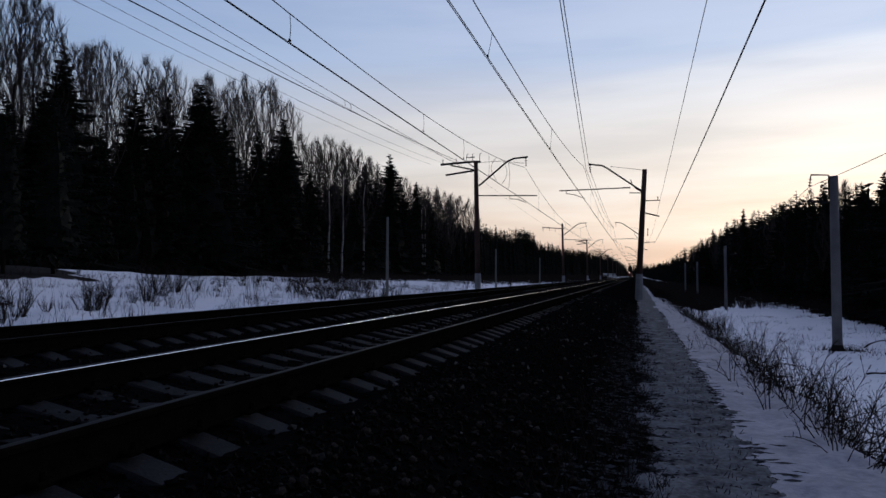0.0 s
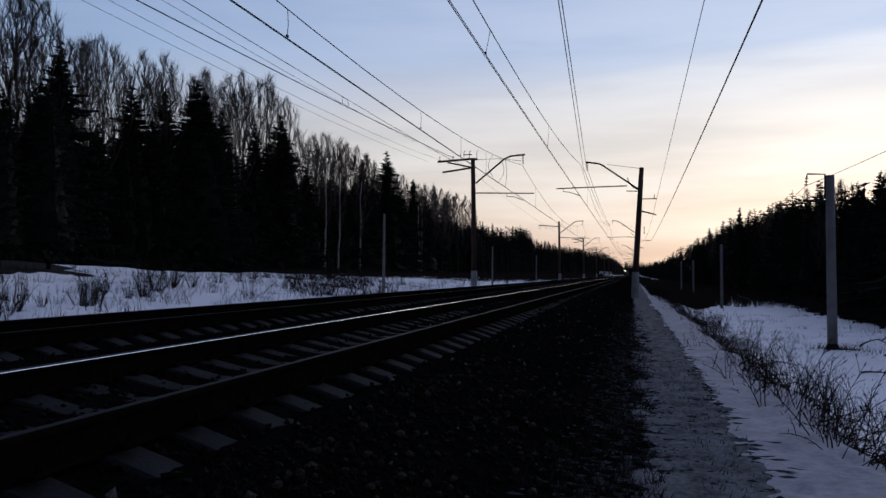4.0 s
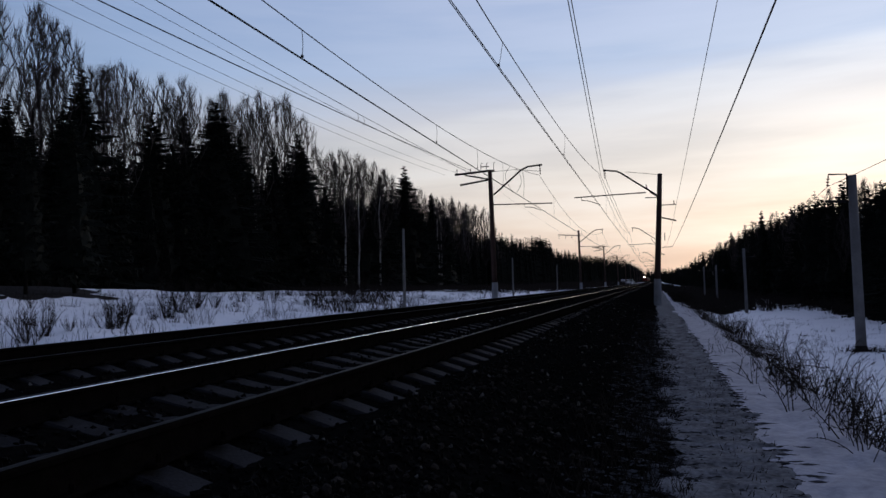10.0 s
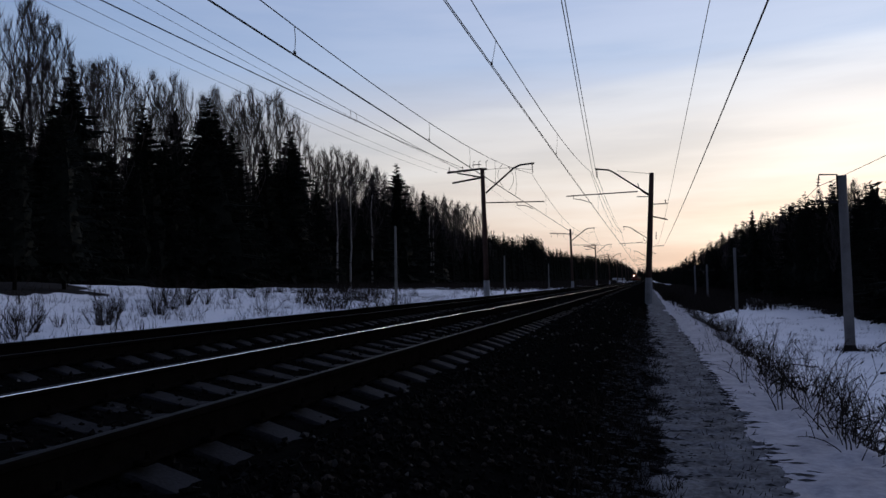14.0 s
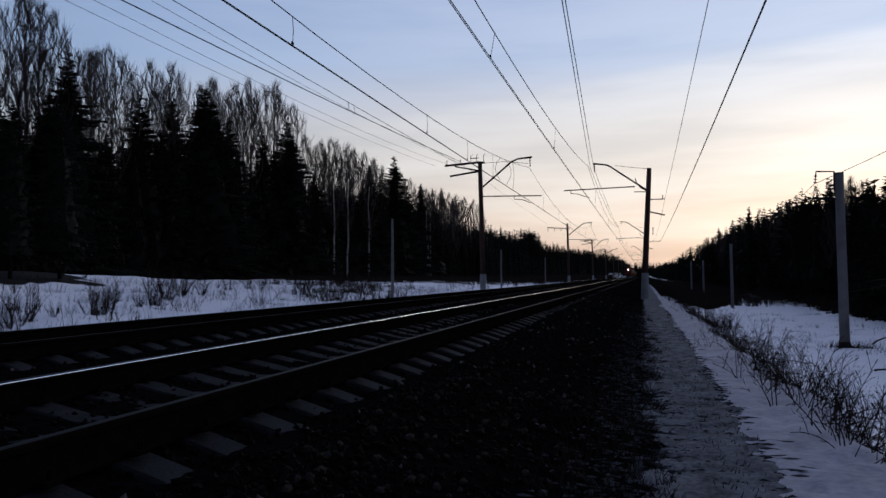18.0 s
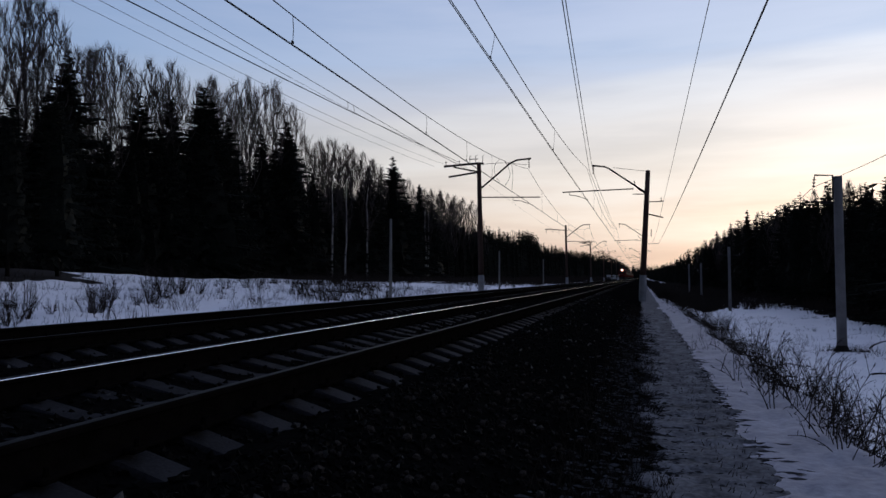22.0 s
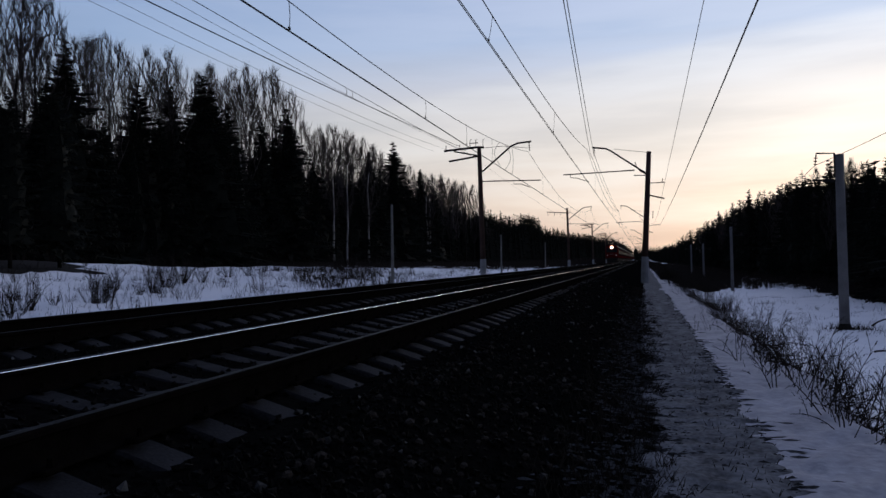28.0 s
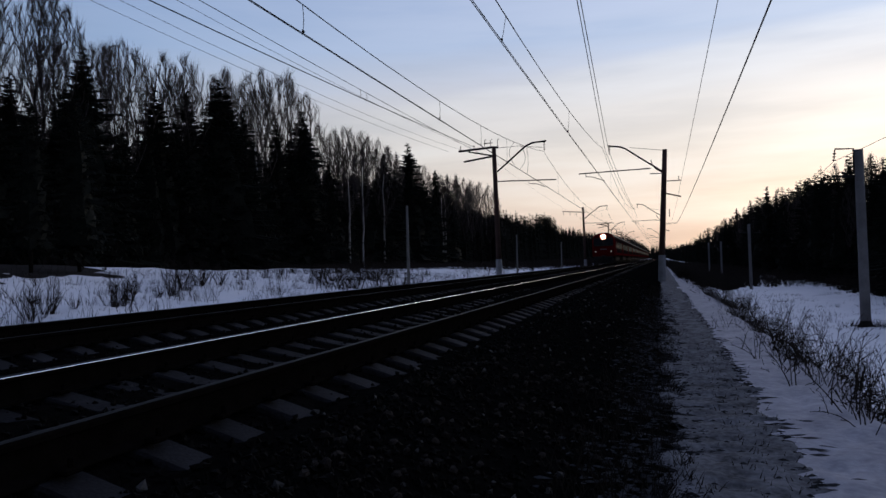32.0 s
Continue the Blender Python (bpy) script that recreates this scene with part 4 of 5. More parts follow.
            crown.spike(q, q + (w + Vector((0, 0, -0.5 if birch else 0.35))).normalized() * ln * 0.5, 0.006)
    fitted(h, trunk, crown)
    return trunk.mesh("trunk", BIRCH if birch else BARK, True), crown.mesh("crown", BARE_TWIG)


def tree(name, label, meshes, group):
    t = thing(name, label, "tree", group)
    part("trunk", meshes[0], None, t)
    part("crown", meshes[1], None, t)
    return t


def planted(t, x, y, h, base_h, turn, copied=True, lean=0.0):
    m = pose(x, y, ground(x, y) - 0.05, lean, 0, turn)
    k = h / base_h
    ob = copy_thing(t, m) if copied else t
    ob.matrix_basis = m @ Matrix.Diagonal((k, k, k, 1))
    return ob


def build_woods():
    rng = random.Random(5)
    G = "trees at the wood's edge"
    spruces = [tree("spruce", "dark green conical spruce at the wood's edge", spruce_meshes(20 + i, 16, w), G) for i, w in enumerate((0.28, 0.33, 0.26, 0.36))]
    bares = [tree("bare_tree", "bare grey deciduous tree with fine upright twigs", bare_meshes(40 + i, 16, False, w, low), G) for i, (w, low) in enumerate(((0.125, 0.34), (0.10, 0.40), (0.14, 0.32), (0.11, 0.36)))]
    birches = [tree("birch", "bare birch with pale trunk and thin twigs", bare_meshes(60 + i, 16, True, w, 0.42), G) for i, w in enumerate((0.11, 0.135))]
    thin = [tree("bare_tree", "slim bare tree standing among spruces", bare_meshes(70 + i, 16, i == 1, 0.10, 0.42, 190), "trees deeper in the wood") for i in range(2)]
    deep = [tree("spruce", "dark spruce standing deeper in the wood", spruce_meshes(30 + i, 16, w, 1.9), "trees deeper in the wood") for i, w in enumerate((0.22, 0.26))]
    pines = [tree("pine", "dark rounded pine at the wood's edge", spruce_meshes(50 + i, 16, w, 1.5, 0.56, 0.16), G) for i, w in enumerate((0.19, 0.22, 0.17))]
    coarse = [tree("spruce", "dark spruce in the wood farther along the line", spruce_meshes(80 + i, 16, w, 2.7, 0.7), "trees deeper in the wood") for i, w in enumerate((0.21, 0.25, 0.19))]
    used = set()

    def put(kinds, i, x, y, h):
        t = kinds[i % len(kinds)]
        planted(t, x, y, h, 16, rng.uniform(0, 360), t in used, rng.uniform(-1.5, 1.5))
        used.add(t)

    # spruces of the western edge: x, y, height
    for i, (x, y, h) in enumerate(SPRUCES_WEST + SPRUCES_LOW):
        put(spruces, i, x, y, h)
    for i, (x, y, h) in enumerate(BARE_NEAR + BARE_FAR):
        put(bares, i, x, y, h * rng.uniform(1.0, 1.06) * (1.06 if i < 8 else 1.0))
    y = 43.0
    while y < 205:
        put(thin, rng.randrange(8), rng.uniform(-49, -45.5), y, lerp(y, ((43, 19), (50, 20), (60, 21), (80, 24), (90, 20), (115, 22), (140, 20), (205, 23))) * rng.uniform(0.94, 1.04))
        y += rng.uniform(4.0, 7.5) * (1 if y < 85 else 0.6)
    for i, (x, y, h) in enumerate(PINES_WEST):
        put(pines, i, x, y, h)
    for i, (x, y, h) in enumerate(BIRCH_WEST):
        put(birches, i, x, y, h)
    for i, (x, y, h) in enumerate(EAST_EDGE):
        put(spruces if i < 5 else (spruces, pines, spruces, pines, bares)[i % 5], i // 2, x, y, h)
    for i, (x, y, h) in enumerate(((16.6, 51.5, 11.6), (17.2, 55.8, 11.4), (16.4, 53.2, 10.8))):
        put(thin, i, x, y, h)
    # the rows behind
    for row, (x0, lo, hi) in enumerate(((-44, 9.5, 13), (-47, 9, 12.5), (-51, 11, 14.5))):
        y = 22 + row
        while y < 235:
            kind = deep if rng.random() < (0.88 if row else 0.72) else thin
            if kind is deep and (row > 1 or y > 110):
                kind = coarse
            put(kind, rng.randrange(8), x0 + rng.uniform(-2.4, 2.4), y, rng.uniform(lo, hi))
            y += rng.uniform(2.2, 4.2) * (1 + y / 160)
    for row, (x0, lo, hi) in enumerate(((16.5, 9.2, 10.8), (18.5, 10.2, 11.8), (22, 11.5, 13.5))):
        y = 30 + row * 2
        while y < 230:
            u = rng.random()
            kind = deep if u < 0.36 else (pines if u < 0.7 else thin)
            if y < 62 and kind is not thin:
                kind = spruces
            if y > 95 and kind is not thin:
                kind = coarse
            put(kind, rng.randrange(8), x0 + rng.uniform(-1.3, 1.3), y, rng.uniform(lo, hi) * lerp(y, ((40, 0.64), (56, 0.76), (75, 0.96), (110, 1.13), (200, 1.18))))
            y += rng.uniform(1.5, 2.6) * (1 + y / 140)
    far_woods()


def far_woods():
    """Plain distant trees, joined."""
    rng = random.Random(77)

    def conifer(s, x, y, z, h, w, n=27, blunt=False):
        rr = w * h
        if blunt:
            # rounded pine: crown widest half way up
            s.tube((x, y, z - 0.3), (x, y, z + h * 0.8), 0.16, 0.06, 3, False)
            for i in range(int(n * 1.5)):
                u = 0.3 + 0.68 * (i + rng.random()) / (n * 1.5)
                a = rng.random() * 6.28
                ln = rr * math.sin(math.pi * min(1, 1.28 * (1.02 - u))) ** 0.6 * rng.uniform(0.55, 1.15) + 0.2
                p = Vector((x, y, z + h * u))
                q = p + Vector((math.cos(a) * ln, math.sin(a) * ln, ln * rng.uniform(-0.2, 0.35)))
                s.spike(p, q, 0.15)
                q = p.lerp(q, 0.75)
                s.spike(q, q + Vector((rng.uniform(-1, 1), rng.uniform(-1, 1), rng.uniform(0, 1))) * 0.8, 0.12)
            return
        core = [(x + math.cos(1.047 * j) * rr * 0.42, y + math.sin(1.047 * j) * rr * 0.42, z + h * 0.02) for j in range(6)]
        s.add(core + [(x, y, z + h * 0.82)], [(j, (j + 1) % 6, 6) for j in range(6)])
        for i in range(n):
            u = 0.06 + 0.9 * (i + rng.random()) / n
            a = rng.random() * 6.28
            ln = rr * (1 - u) ** 0.8 * rng.uniform(0.7, 1.3) + 0.25
            p = Vector((x, y, z + h * u + 0.4))
            s.spike(p, p + Vector((math.cos(a) * ln, math.sin(a) * ln, -0.45 * ln * (1.2 - u) + rng.uniform(-0.2, 0.3))), 0.16 + 0.22 * (1 - u))
        s.spike((x, y, z + h * 0.85), (x, y, z + h), 0.12)

    def broadleaf(s, x, y, z, h):
        s.tube((x, y, z - 0.5), (x, y, z + h * 0.8), 0.16, 0.05, 3, False)
        for i in range(17):
            a, u = rng.random() * 6.28, rng.uniform(0.3, 0.85)
            p = Vector((x, y, z + h * u))
            d = Vector((math.cos(a) * 0.5, math.sin(a) * 0.5, 1.0)) * h * rng.uniform(0.12, 0.26)
            s.spike(p, p + d, 0.05)
            for _ in range(2):
                q = p + d * rng.uniform(0.3, 0.9)
                s.spike(q, q + Vector((rng.uniform(-1, 1), rng.uniform(-1, 1), rng.uniform(0.4, 1.6))) * h * 0.06, 0.025)

    deep, con, bro = Soup(), Soup(), Soup()
    # deep inside the wood on both sides
    for i in range(1200):
        y = rng.uniform(10, 420)
        if rng.random() < 0.5:
            x, h = -rng.uniform(57, 100), rng.uniform(13, 17)
        else:
            x, h = rng.uniform(24, 60), rng.uniform(8, 10.5) * lerp(y, ((40, 0.9), (120, 1.15)))
        conifer(deep, x, y, ground(x, y), h, rng.uniform(0.15, 0.22), 14)
    for i in range(680):
        x, y = -rng.uniform(45, 54), rng.uniform(28, 240)
        conifer(deep, x, y, ground(x, y), rng.uniform(12.2, 15.2) * lerp(y, ((30, 0.8), (48, 0.84), (70, 0.9), (95, 1.08), (150, 1.15), (200, 1.1))), rng.uniform(0.17, 0.24), 30)
    for i in range(160):
        x, y = rng.uniform(18, 25), rng.uniform(60, 240)
        conifer(deep, x, y, ground(x, y), rng.uniform(9.6, 11.4), rng.uniform(0.2, 0.27), 44)
    # along the line to the bend
    for i in range(2600):
        y = 230 + 1000 * rng.random() ** 1.4
        if rng.random() < 0.55:
            edge = lerp(y, ((230, -43), (360, -44), (470, -27), (620, -21), (1300, -19)))
            x, h = edge - abs(rng.gauss(0, 16)), rng.uniform(13.5, 17) * lerp(y, ((230, 1.0), (400, 1.0), (600, 1.2)))
        else:
            edge = lerp(y, ((230, 15), (400, 14), (1300, 13)))
            x, h = edge + abs(rng.gauss(0, 14)), rng.uniform(9, 12.5)
        if rng.random() < 0.16:
            broadleaf(bro, x, y, ground(x, y), h * 1.02)
        else:
            conifer(con, x, y, ground(x, y), h, rng.uniform(0.15, 0.25), 27, rng.random() < 0.2)
    for i in range(22):
        conifer(con, rng.uniform(-49, -43), rng.uniform(295, 335), 0.4, rng.uniform(19, 22), rng.uniform(0.18, 0.28))
    for i in range(620):
        x, y = -rng.uniform(45, 64), rng.uniform(150, 470)
        x += lerp(y, ((330, 0), (460, 14)))
        conifer(con, x, y, ground(x, y), rng.uniform(13, 17), rng.uniform(0.18, 0.26), 20)
    for i in range(16):
        conifer(con, rng.uniform(-46, -42), rng.uniform(280, 315), 0.4, rng.uniform(18, 20.5), rng.uniform(0.2, 0.28), 40, i % 2 == 0)
    for i in range(150):
        y = rng.uniform(195, 470)
        conifer(con, rng.uniform(-47, -41.5) + lerp(y, ((330, 0), (460, 14))), y, 0.4, rng.uniform(15.5, 18.5) * lerp(y, ((195, 0.95), (210, 0.92), (240, 0.97), (275, 1.06), (300, 1.02), (330, 0.95), (470, 0.95))), rng.uniform(0.18, 0.26), 44)
    # the wood that closes the view where the line bends away
    for i in range(620):
        x, y = rng.uniform(-150, 110), 1425 + rng.uniform(0, 90)
        conifer(con, x, y, 0, rng.uniform(22, 28), 0.2)
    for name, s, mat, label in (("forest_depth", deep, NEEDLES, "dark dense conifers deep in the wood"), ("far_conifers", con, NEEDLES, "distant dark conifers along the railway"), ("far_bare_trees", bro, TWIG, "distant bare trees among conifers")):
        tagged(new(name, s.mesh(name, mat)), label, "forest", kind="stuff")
    scrub = Soup()
    for i in range(220):
        y = rng.uniform(30, 58)
        x = -0.415 * y + rng.gauss(0, 2.2)
        z = ground(x, y)
        for _ in range(5):
            a = rng.random() * 6.28
            p = Vector((x + rng.uniform(-0.3, 0.3), y + rng.uniform(-0.3, 0.3), z - 0.05))
            scrub.spike(p, p + Vector((math.cos(a) * 0.3, math.sin(a) * 0.3, rng.uniform(0.3, 0.8))), 0.022)
    tagged(new("scrub", scrub.mesh("scrub", WEED)), "low brown scrub in the snow beyond the tracks", "scrub", kind="stuff")
    bank = Soup()
    for i in range(3600):
        y = 55 + 409 * rng.random() ** 1.8
        x = rng.uniform(lerp(y, ((55, 1.5), (70, 1.4), (110, 1.2))), lerp(y, ((55, 2.4), (62, 4.2), (75, 9), (120, 13.5))))
        if y > 330 and x > 8.5:
            continue
        z = ground(x, y)
        for _ in range(6):
            a = rng.random() * 6.28
            p = Vector((x + rng.uniform(-0.3, 0.3), y + rng.uniform(-0.3, 0.3), z - 0.05))
            bank.spike(p, p + Vector((math.cos(a) * 0.35, math.sin(a) * 0.35, rng.uniform(0.3, 1.0) * lerp(y, ((70, 1), (90, 1.3), (250, 1.3), (464, 1.7))))), lerp(y, ((60, 0.03), (300, 0.10))))
    tagged(new("bank_scrub", bank.mesh("bank_scrub", WEED)), "dark brown scrub on the bank beside the mast", "scrub", kind="stuff")
    field = Soup()
    for i in range(3700):
        y = 66 + 334 * rng.random() ** 1.7
        x = -rng.uniform(lerp(y, ((66, 24), (84, 15), (110, 12.6))), 43)
        z = ground(x, y)
        for _ in range(6):
            a = rng.random() * 6.28
            p = Vector((x + rng.uniform(-0.5, 0.5), y + rng.uniform(-0.5, 0.5), z - 0.05))
            field.spike(p, p + Vector((math.cos(a) * 0.4, math.sin(a) * 0.4, rng.uniform(0.4, 1.0) * lerp(y, ((70, 0.7), (110, 1.3), (300, 2.2))))), lerp(y, ((70, 0.02), (300, 0.09))))
    tagged(new("field_scrub", field.mesh("field_scrub", TWIG)), "dark bare brush covering the field farther down the line", "scrub", kind="stuff")
    # low thicket at the foot of the wood's edge
    br = Soup()
    for i in range(1500):
        if rng.random() < 0.5:
            y = rng.uniform(24, 200)
            x = -38.5 - abs(rng.gauss(0, 2.2))
        else:
            y = rng.uniform(30, 190)
            x = 13.6 + abs(rng.gauss(0, 2.0)) - (6.5 if y > 72 else 0) * rng.random()
        z = ground(x, y)
        for _ in range(7):
            a = rng.random() * 6.28
            p = Vector((x + rng.uniform(-0.3, 0.3), y + rng.uniform(-0.3, 0.3), z))
            q = p + Vector((math.cos(a) * 0.3, math.sin(a) * 0.3, rng.uniform(0.5, 1.5)))
            br.spike(p, q, 0.022)
            br.spike(p.lerp(q, 0.4), p.lerp(q, 0.4) + Vector((math.cos(a + 1), math.sin(a + 1), 1.3)) * 0.35, 0.014)
            br.spike(p.lerp(q, 0.6), p.lerp(q, 0.6) + Vector((math.cos(a - 1), math.sin(a - 1), 1.1)) * 0.3, 0.012)
    tagged(new("thicket", br.mesh("thicket", TWIG)), "low bare thicket along the foot of the wood", "undergrowth", kind="stuff")


# ---- low plants ----
def weed_stems(seed, n, h, lean, parent):
    """Upright dry stalks with short side shoots and seed heads."""
    rng = random.Random(seed)
    for i in range(n):
        s = Soup()
        a = rng.random() * 6.28
        p = Vector((rng.gauss(0, 0.13), rng.gauss(0, 0.16), -0.06))
        d = Vector((math.cos(a) * lean * rng.random(), math.sin(a) * lean * rng.random(), 1)).normalized()
        side = Vector((rng.uniform(-0.13, 0.16), rng.uniform(-0.13, 0.13), -0.03))
        ln = h * rng.uniform(0.45, 1.2)
        pts = [p]
        for k in range(6):
            d = (d + side * rng.uniform(0.2, 1.4)).normalized()
            pts.append(pts[-1] + d * ln / 6)
        rings = s.line(pts, rng.uniform(0.0052, 0.0076), 0.0028, 4)
        for k in range(2, 7):
            for _ in range(1 if k < 4 else 2):
                b = rng.random() * 6.28
                q = pts[k].lerp(pts[k - 1], 0.6 * rng.random())
                w = (d + Vector((math.cos(b), math.sin(b), 0.15)) * rng.uniform(0.5, 1.1)).normalized()
                e = q + w * ln * rng.uniform(0.06, 0.2)
                s.join(rings[k])
                s.line([q, q.lerp(e, 0.6) + Vector((0, 0, 0.01)), e], 0.0026, 0.0018, 3)
                if rng.random() < 0.4:
                    s.join(len(s.v) - 1)
                    s.line([e, e + w * 0.02, e + w * 0.04], 0.0062, 0.0025, 4)
        part("stem", s, WEED, parent)


def fallen_stems(seed, n, h, parent):
    """Bent and broken stalks that lie over one another."""
    rng = random.Random(seed)
    for i in range(n):
        s = Soup()
        a = rng.gauss(0.2, 1.0)
        d = Vector((math.cos(a), math.sin(a), rng.uniform(0.5, 1.8))).normalized()
        pts = [Vector((rng.gauss(0, 0.22), rng.gauss(0, 0.25), -0.06))]
        ln = h * rng.uniform(0.4, 1.25)
        drop = rng.uniform(0.08, 0.42)
        for k in range(7):
            d = (d + Vector((rng.uniform(-0.12, 0.12), rng.uniform(-0.12, 0.12), -drop))).normalized()
            q = pts[-1] + d * ln / 7
            q.z = max(q.z, 0.01)
            pts.append(q)
        rings = s.line(pts, rng.uniform(0.0048, 0.0085), 0.0026, 4)
        for k in (3, 4, 5, 6):
            b = rng.random() * 6.28
            e = pts[k] + (d + Vector((math.cos(b), math.sin(b), 0.5))).normalized() * ln * rng.uniform(0.06, 0.16)
            s.join(rings[k])
            s.line([pts[k], pts[k].lerp(e, 0.5), e], 0.0028, 0.0045, 3)
        part("stem", s, WEED, parent)


def shrub_stems(seed, h, n, parent):
    rng = random.Random(seed)
    for i in range(n):
        s = Soup()
        a = rng.random() * 6.28
        d = Vector((math.cos(a) * rng.uniform(0.05, 0.7), math.sin(a) * rng.uniform(0.05, 0.7), 1)).normalized()
        p = Vector((math.cos(a) * 0.12, math.sin(a) * 0.12, -0.1))
        ln = h * rng.uniform(0.55, 1.15)
        pts = [p]
        for k in range(4):
            d = (d + Vector((rng.uniform(-0.14, 0.14), rng.uniform(-0.14, 0.14), 0.06))).normalized()
            pts.append(pts[-1] + d * ln / 4)
        rings = s.line(pts, 0.0095, 0.004, 4)
        for k in range(1, 5):
            for _ in range(3):
                b = rng.random() * 6.28
                q = pts[k].lerp(pts[k - 1], rng.random())
                e = q + (d * 0.8 + Vector((math.cos(b), math.sin(b), 0.4)) * 0.6).normalized() * ln * rng.uniform(0.12, 0.3)
                s.join(rings[k])
                twig = len(s.v)
                s.spike(q, e, 0.008)
                for _ in range(2):
                    f = q.lerp(e, rng.uniform(0.4, 0.9))
                    s.join(twig)
                    s.spike(f, f + Vector((rng.uniform(-1, 1), rng.uniform(-1, 1), rng.uniform(0.2, 1))) * 0.12, 0.0035)
        part("stem", s, TWIG, parent)


def build_plants():
    rng = random.Random(31)
    kinds = []
    for i in range(6):
        t = thing("dry_weed", "clump of upright dry brown weed stalks standing in snow", "weed", "dry weeds on the bank")
        weed_stems(100 + i, 4 + i, 0.62 + 0.09 * i, 0.35 + 0.08 * i, t)
        kinds.append([t, False])
    bent = []
    for i in range(5):
        t = thing("dry_weed", "tangle of bent and fallen dry weed stalks on snow", "weed", "dry weeds on the bank")
        fallen_stems(120 + i, 6 + 2 * i, 0.6 + 0.07 * i, t)
        bent.append([t, False])

    def weed(pool, x, y, sc, turn):
        k = pool[rng.randrange(len(pool))]
        ob = copy_thing(k[0], Matrix()) if k[1] else k[0]
        k[1] = True
        ob.matrix_basis = pose(x, y, ground(x, y) - 0.02, 0, rng.uniform(-4, 8), turn) @ Matrix.Diagonal((sc, sc, sc, 1))

    # the belt of weeds along the lip of the bank
    for i in range(84):
        y = 6.9 + 48 * (i / 84) ** 1.45 + rng.uniform(-0.25, 0.25)
        weed(bent, lerp(y, ((7, 1.95), (12, 1.85), (24, 1.95), (45, 1.7))) + rng.gauss(0, 0.17), y, rng.uniform(0.65, 1.1), rng.uniform(-60, 60))
    for i in range(86):
        y = 7.2 + 47 * (i / 86) ** 1.45 + rng.uniform(-0.3, 0.3)
        far_out = abs(rng.gauss(0, 0.7)) if rng.random() < 0.4 else rng.gauss(0.05, 0.22)
        weed(kinds, lerp(y, ((7, 1.95), (12, 1.85), (24, 1.95), (45, 1.7))) + far_out, y, rng.uniform(0.5, 1.15), rng.uniform(0, 360))
    for i in range(74):
        y = 8.5 + 30 * rng.random() ** 1.1
        weed(kinds, 2.2 + (1.0 + 0.12 * y) * rng.random() ** 1.5, y, rng.uniform(0.35, 0.85), rng.uniform(0, 360))
    shrubs = []
    for i in range(4):
        t = thing("bare_shrub", "bare brown shrub standing in snow beyond the tracks", "shrub", "bare shrubs in the snow")
        shrub_stems(140 + i, 1.0 + 0.12 * i, 12 + 2 * i, t)
        shrubs.append([t, False])

    def shrub(x, y, sc):
        k = shrubs[rng.randrange(4)]
        ob = copy_thing(k[0], Matrix()) if k[1] else k[0]
        k[1] = True
        ob.matrix_basis = pose(x, y, ground(x, y) - 0.03, 0, 0, rng.uniform(0, 360)) @ Matrix.Diagonal((sc, sc, sc, 1))

    for x, y, sc in SHRUBS_WEST:
        shrub(x, y, sc)
    for i in range(26):
        y = rng.uniform(20, 95)
        shrub(-rng.uniform(13, 34), y, rng.uniform(0.3, 0.7))
    for i in range(26):
        y = rng.uniform(40, 110)
        shrub(rng.uniform(2.6, 8.5) * (1 if y > 55 else 0.6), y, rng.uniform(0.35, 0.7))
    for i in range(130):
        y = rng.uniform(9, 75)
        x = -lerp(y, ((9, 11.2), (75, 14))) - 11 * rng.random() ** 1.4
        k = kinds[rng.randrange(6)]
        sc = rng.uniform(0.5, 1.1)
        copy_thing(k[0], Matrix()).matrix_basis = pose(x, y, ground(x, y) - 0.02, 0, 0, rng.uniform(0, 360)) @ Matrix.Diagonal((sc, sc, sc, 1))
    # branches that lie on the snow under the eastern wood
    for i, (x, y, turn, ln) in enumerate(((6.95, 24.6, 10, 0.75), (9.7, 34.2, 35, 1.7), (8.9, 29.6, 20, 0.5), (10.9, 36.8, 50, 1.1))):
        b = thing("fallen_branch", "dark fallen branch lying on the snow", "branch", "fallen branches", pose(x, y, ground(x, y) + 0.02, 0, 0, turn))
        limb = Soup()
        pts = [Vector((ln * (k / 6 - 0.5), 0.06 * math.sin(k * 1.3 + i), 0.02 + 0.16 * ln * math.sin(math.pi * k / 6) * (0.2 if i == 0 else 1.0))) for k in range(7)]
        rings = limb.line(pts, 0.035, 0.012, 6)
        for k in (2, 3, 4, 5):
            limb.join(rings[k])
            limb.line([pts[k], pts[k] + Vector((0.06, 0.08 * (-1) ** k, 0.05)), pts[k] + Vector((0.15, 0.16 * (-1) ** k, 0.12))], 0.011, 0.004, 4)
        part("limb", limb, BARK, b)
    grass = Soup()
    tufts = Soup()
    for i in range(250):
        cy = 11 + 50 * rng.random() ** 1.2
        cx = -lerp(cy, ((9, 11.4), (75, 15))) - 13 * rng.random() ** 1.2
        wide, tall = rng.uniform(0.15, 0.7), rng.uniform(0.12, 0.5)
        for _ in range(19):
            x, y = cx + rng.gauss(0, wide), cy + rng.gauss(0, wide)
            p = Vector((x, y, ground(x, y) - 0.03))
            tufts.spike(p, p + Vector((rng.uniform(-0.12, 0.16), rng.uniform(-0.12, 0.12), tall * rng.uniform(0.5, 1.2))), 0.0085)
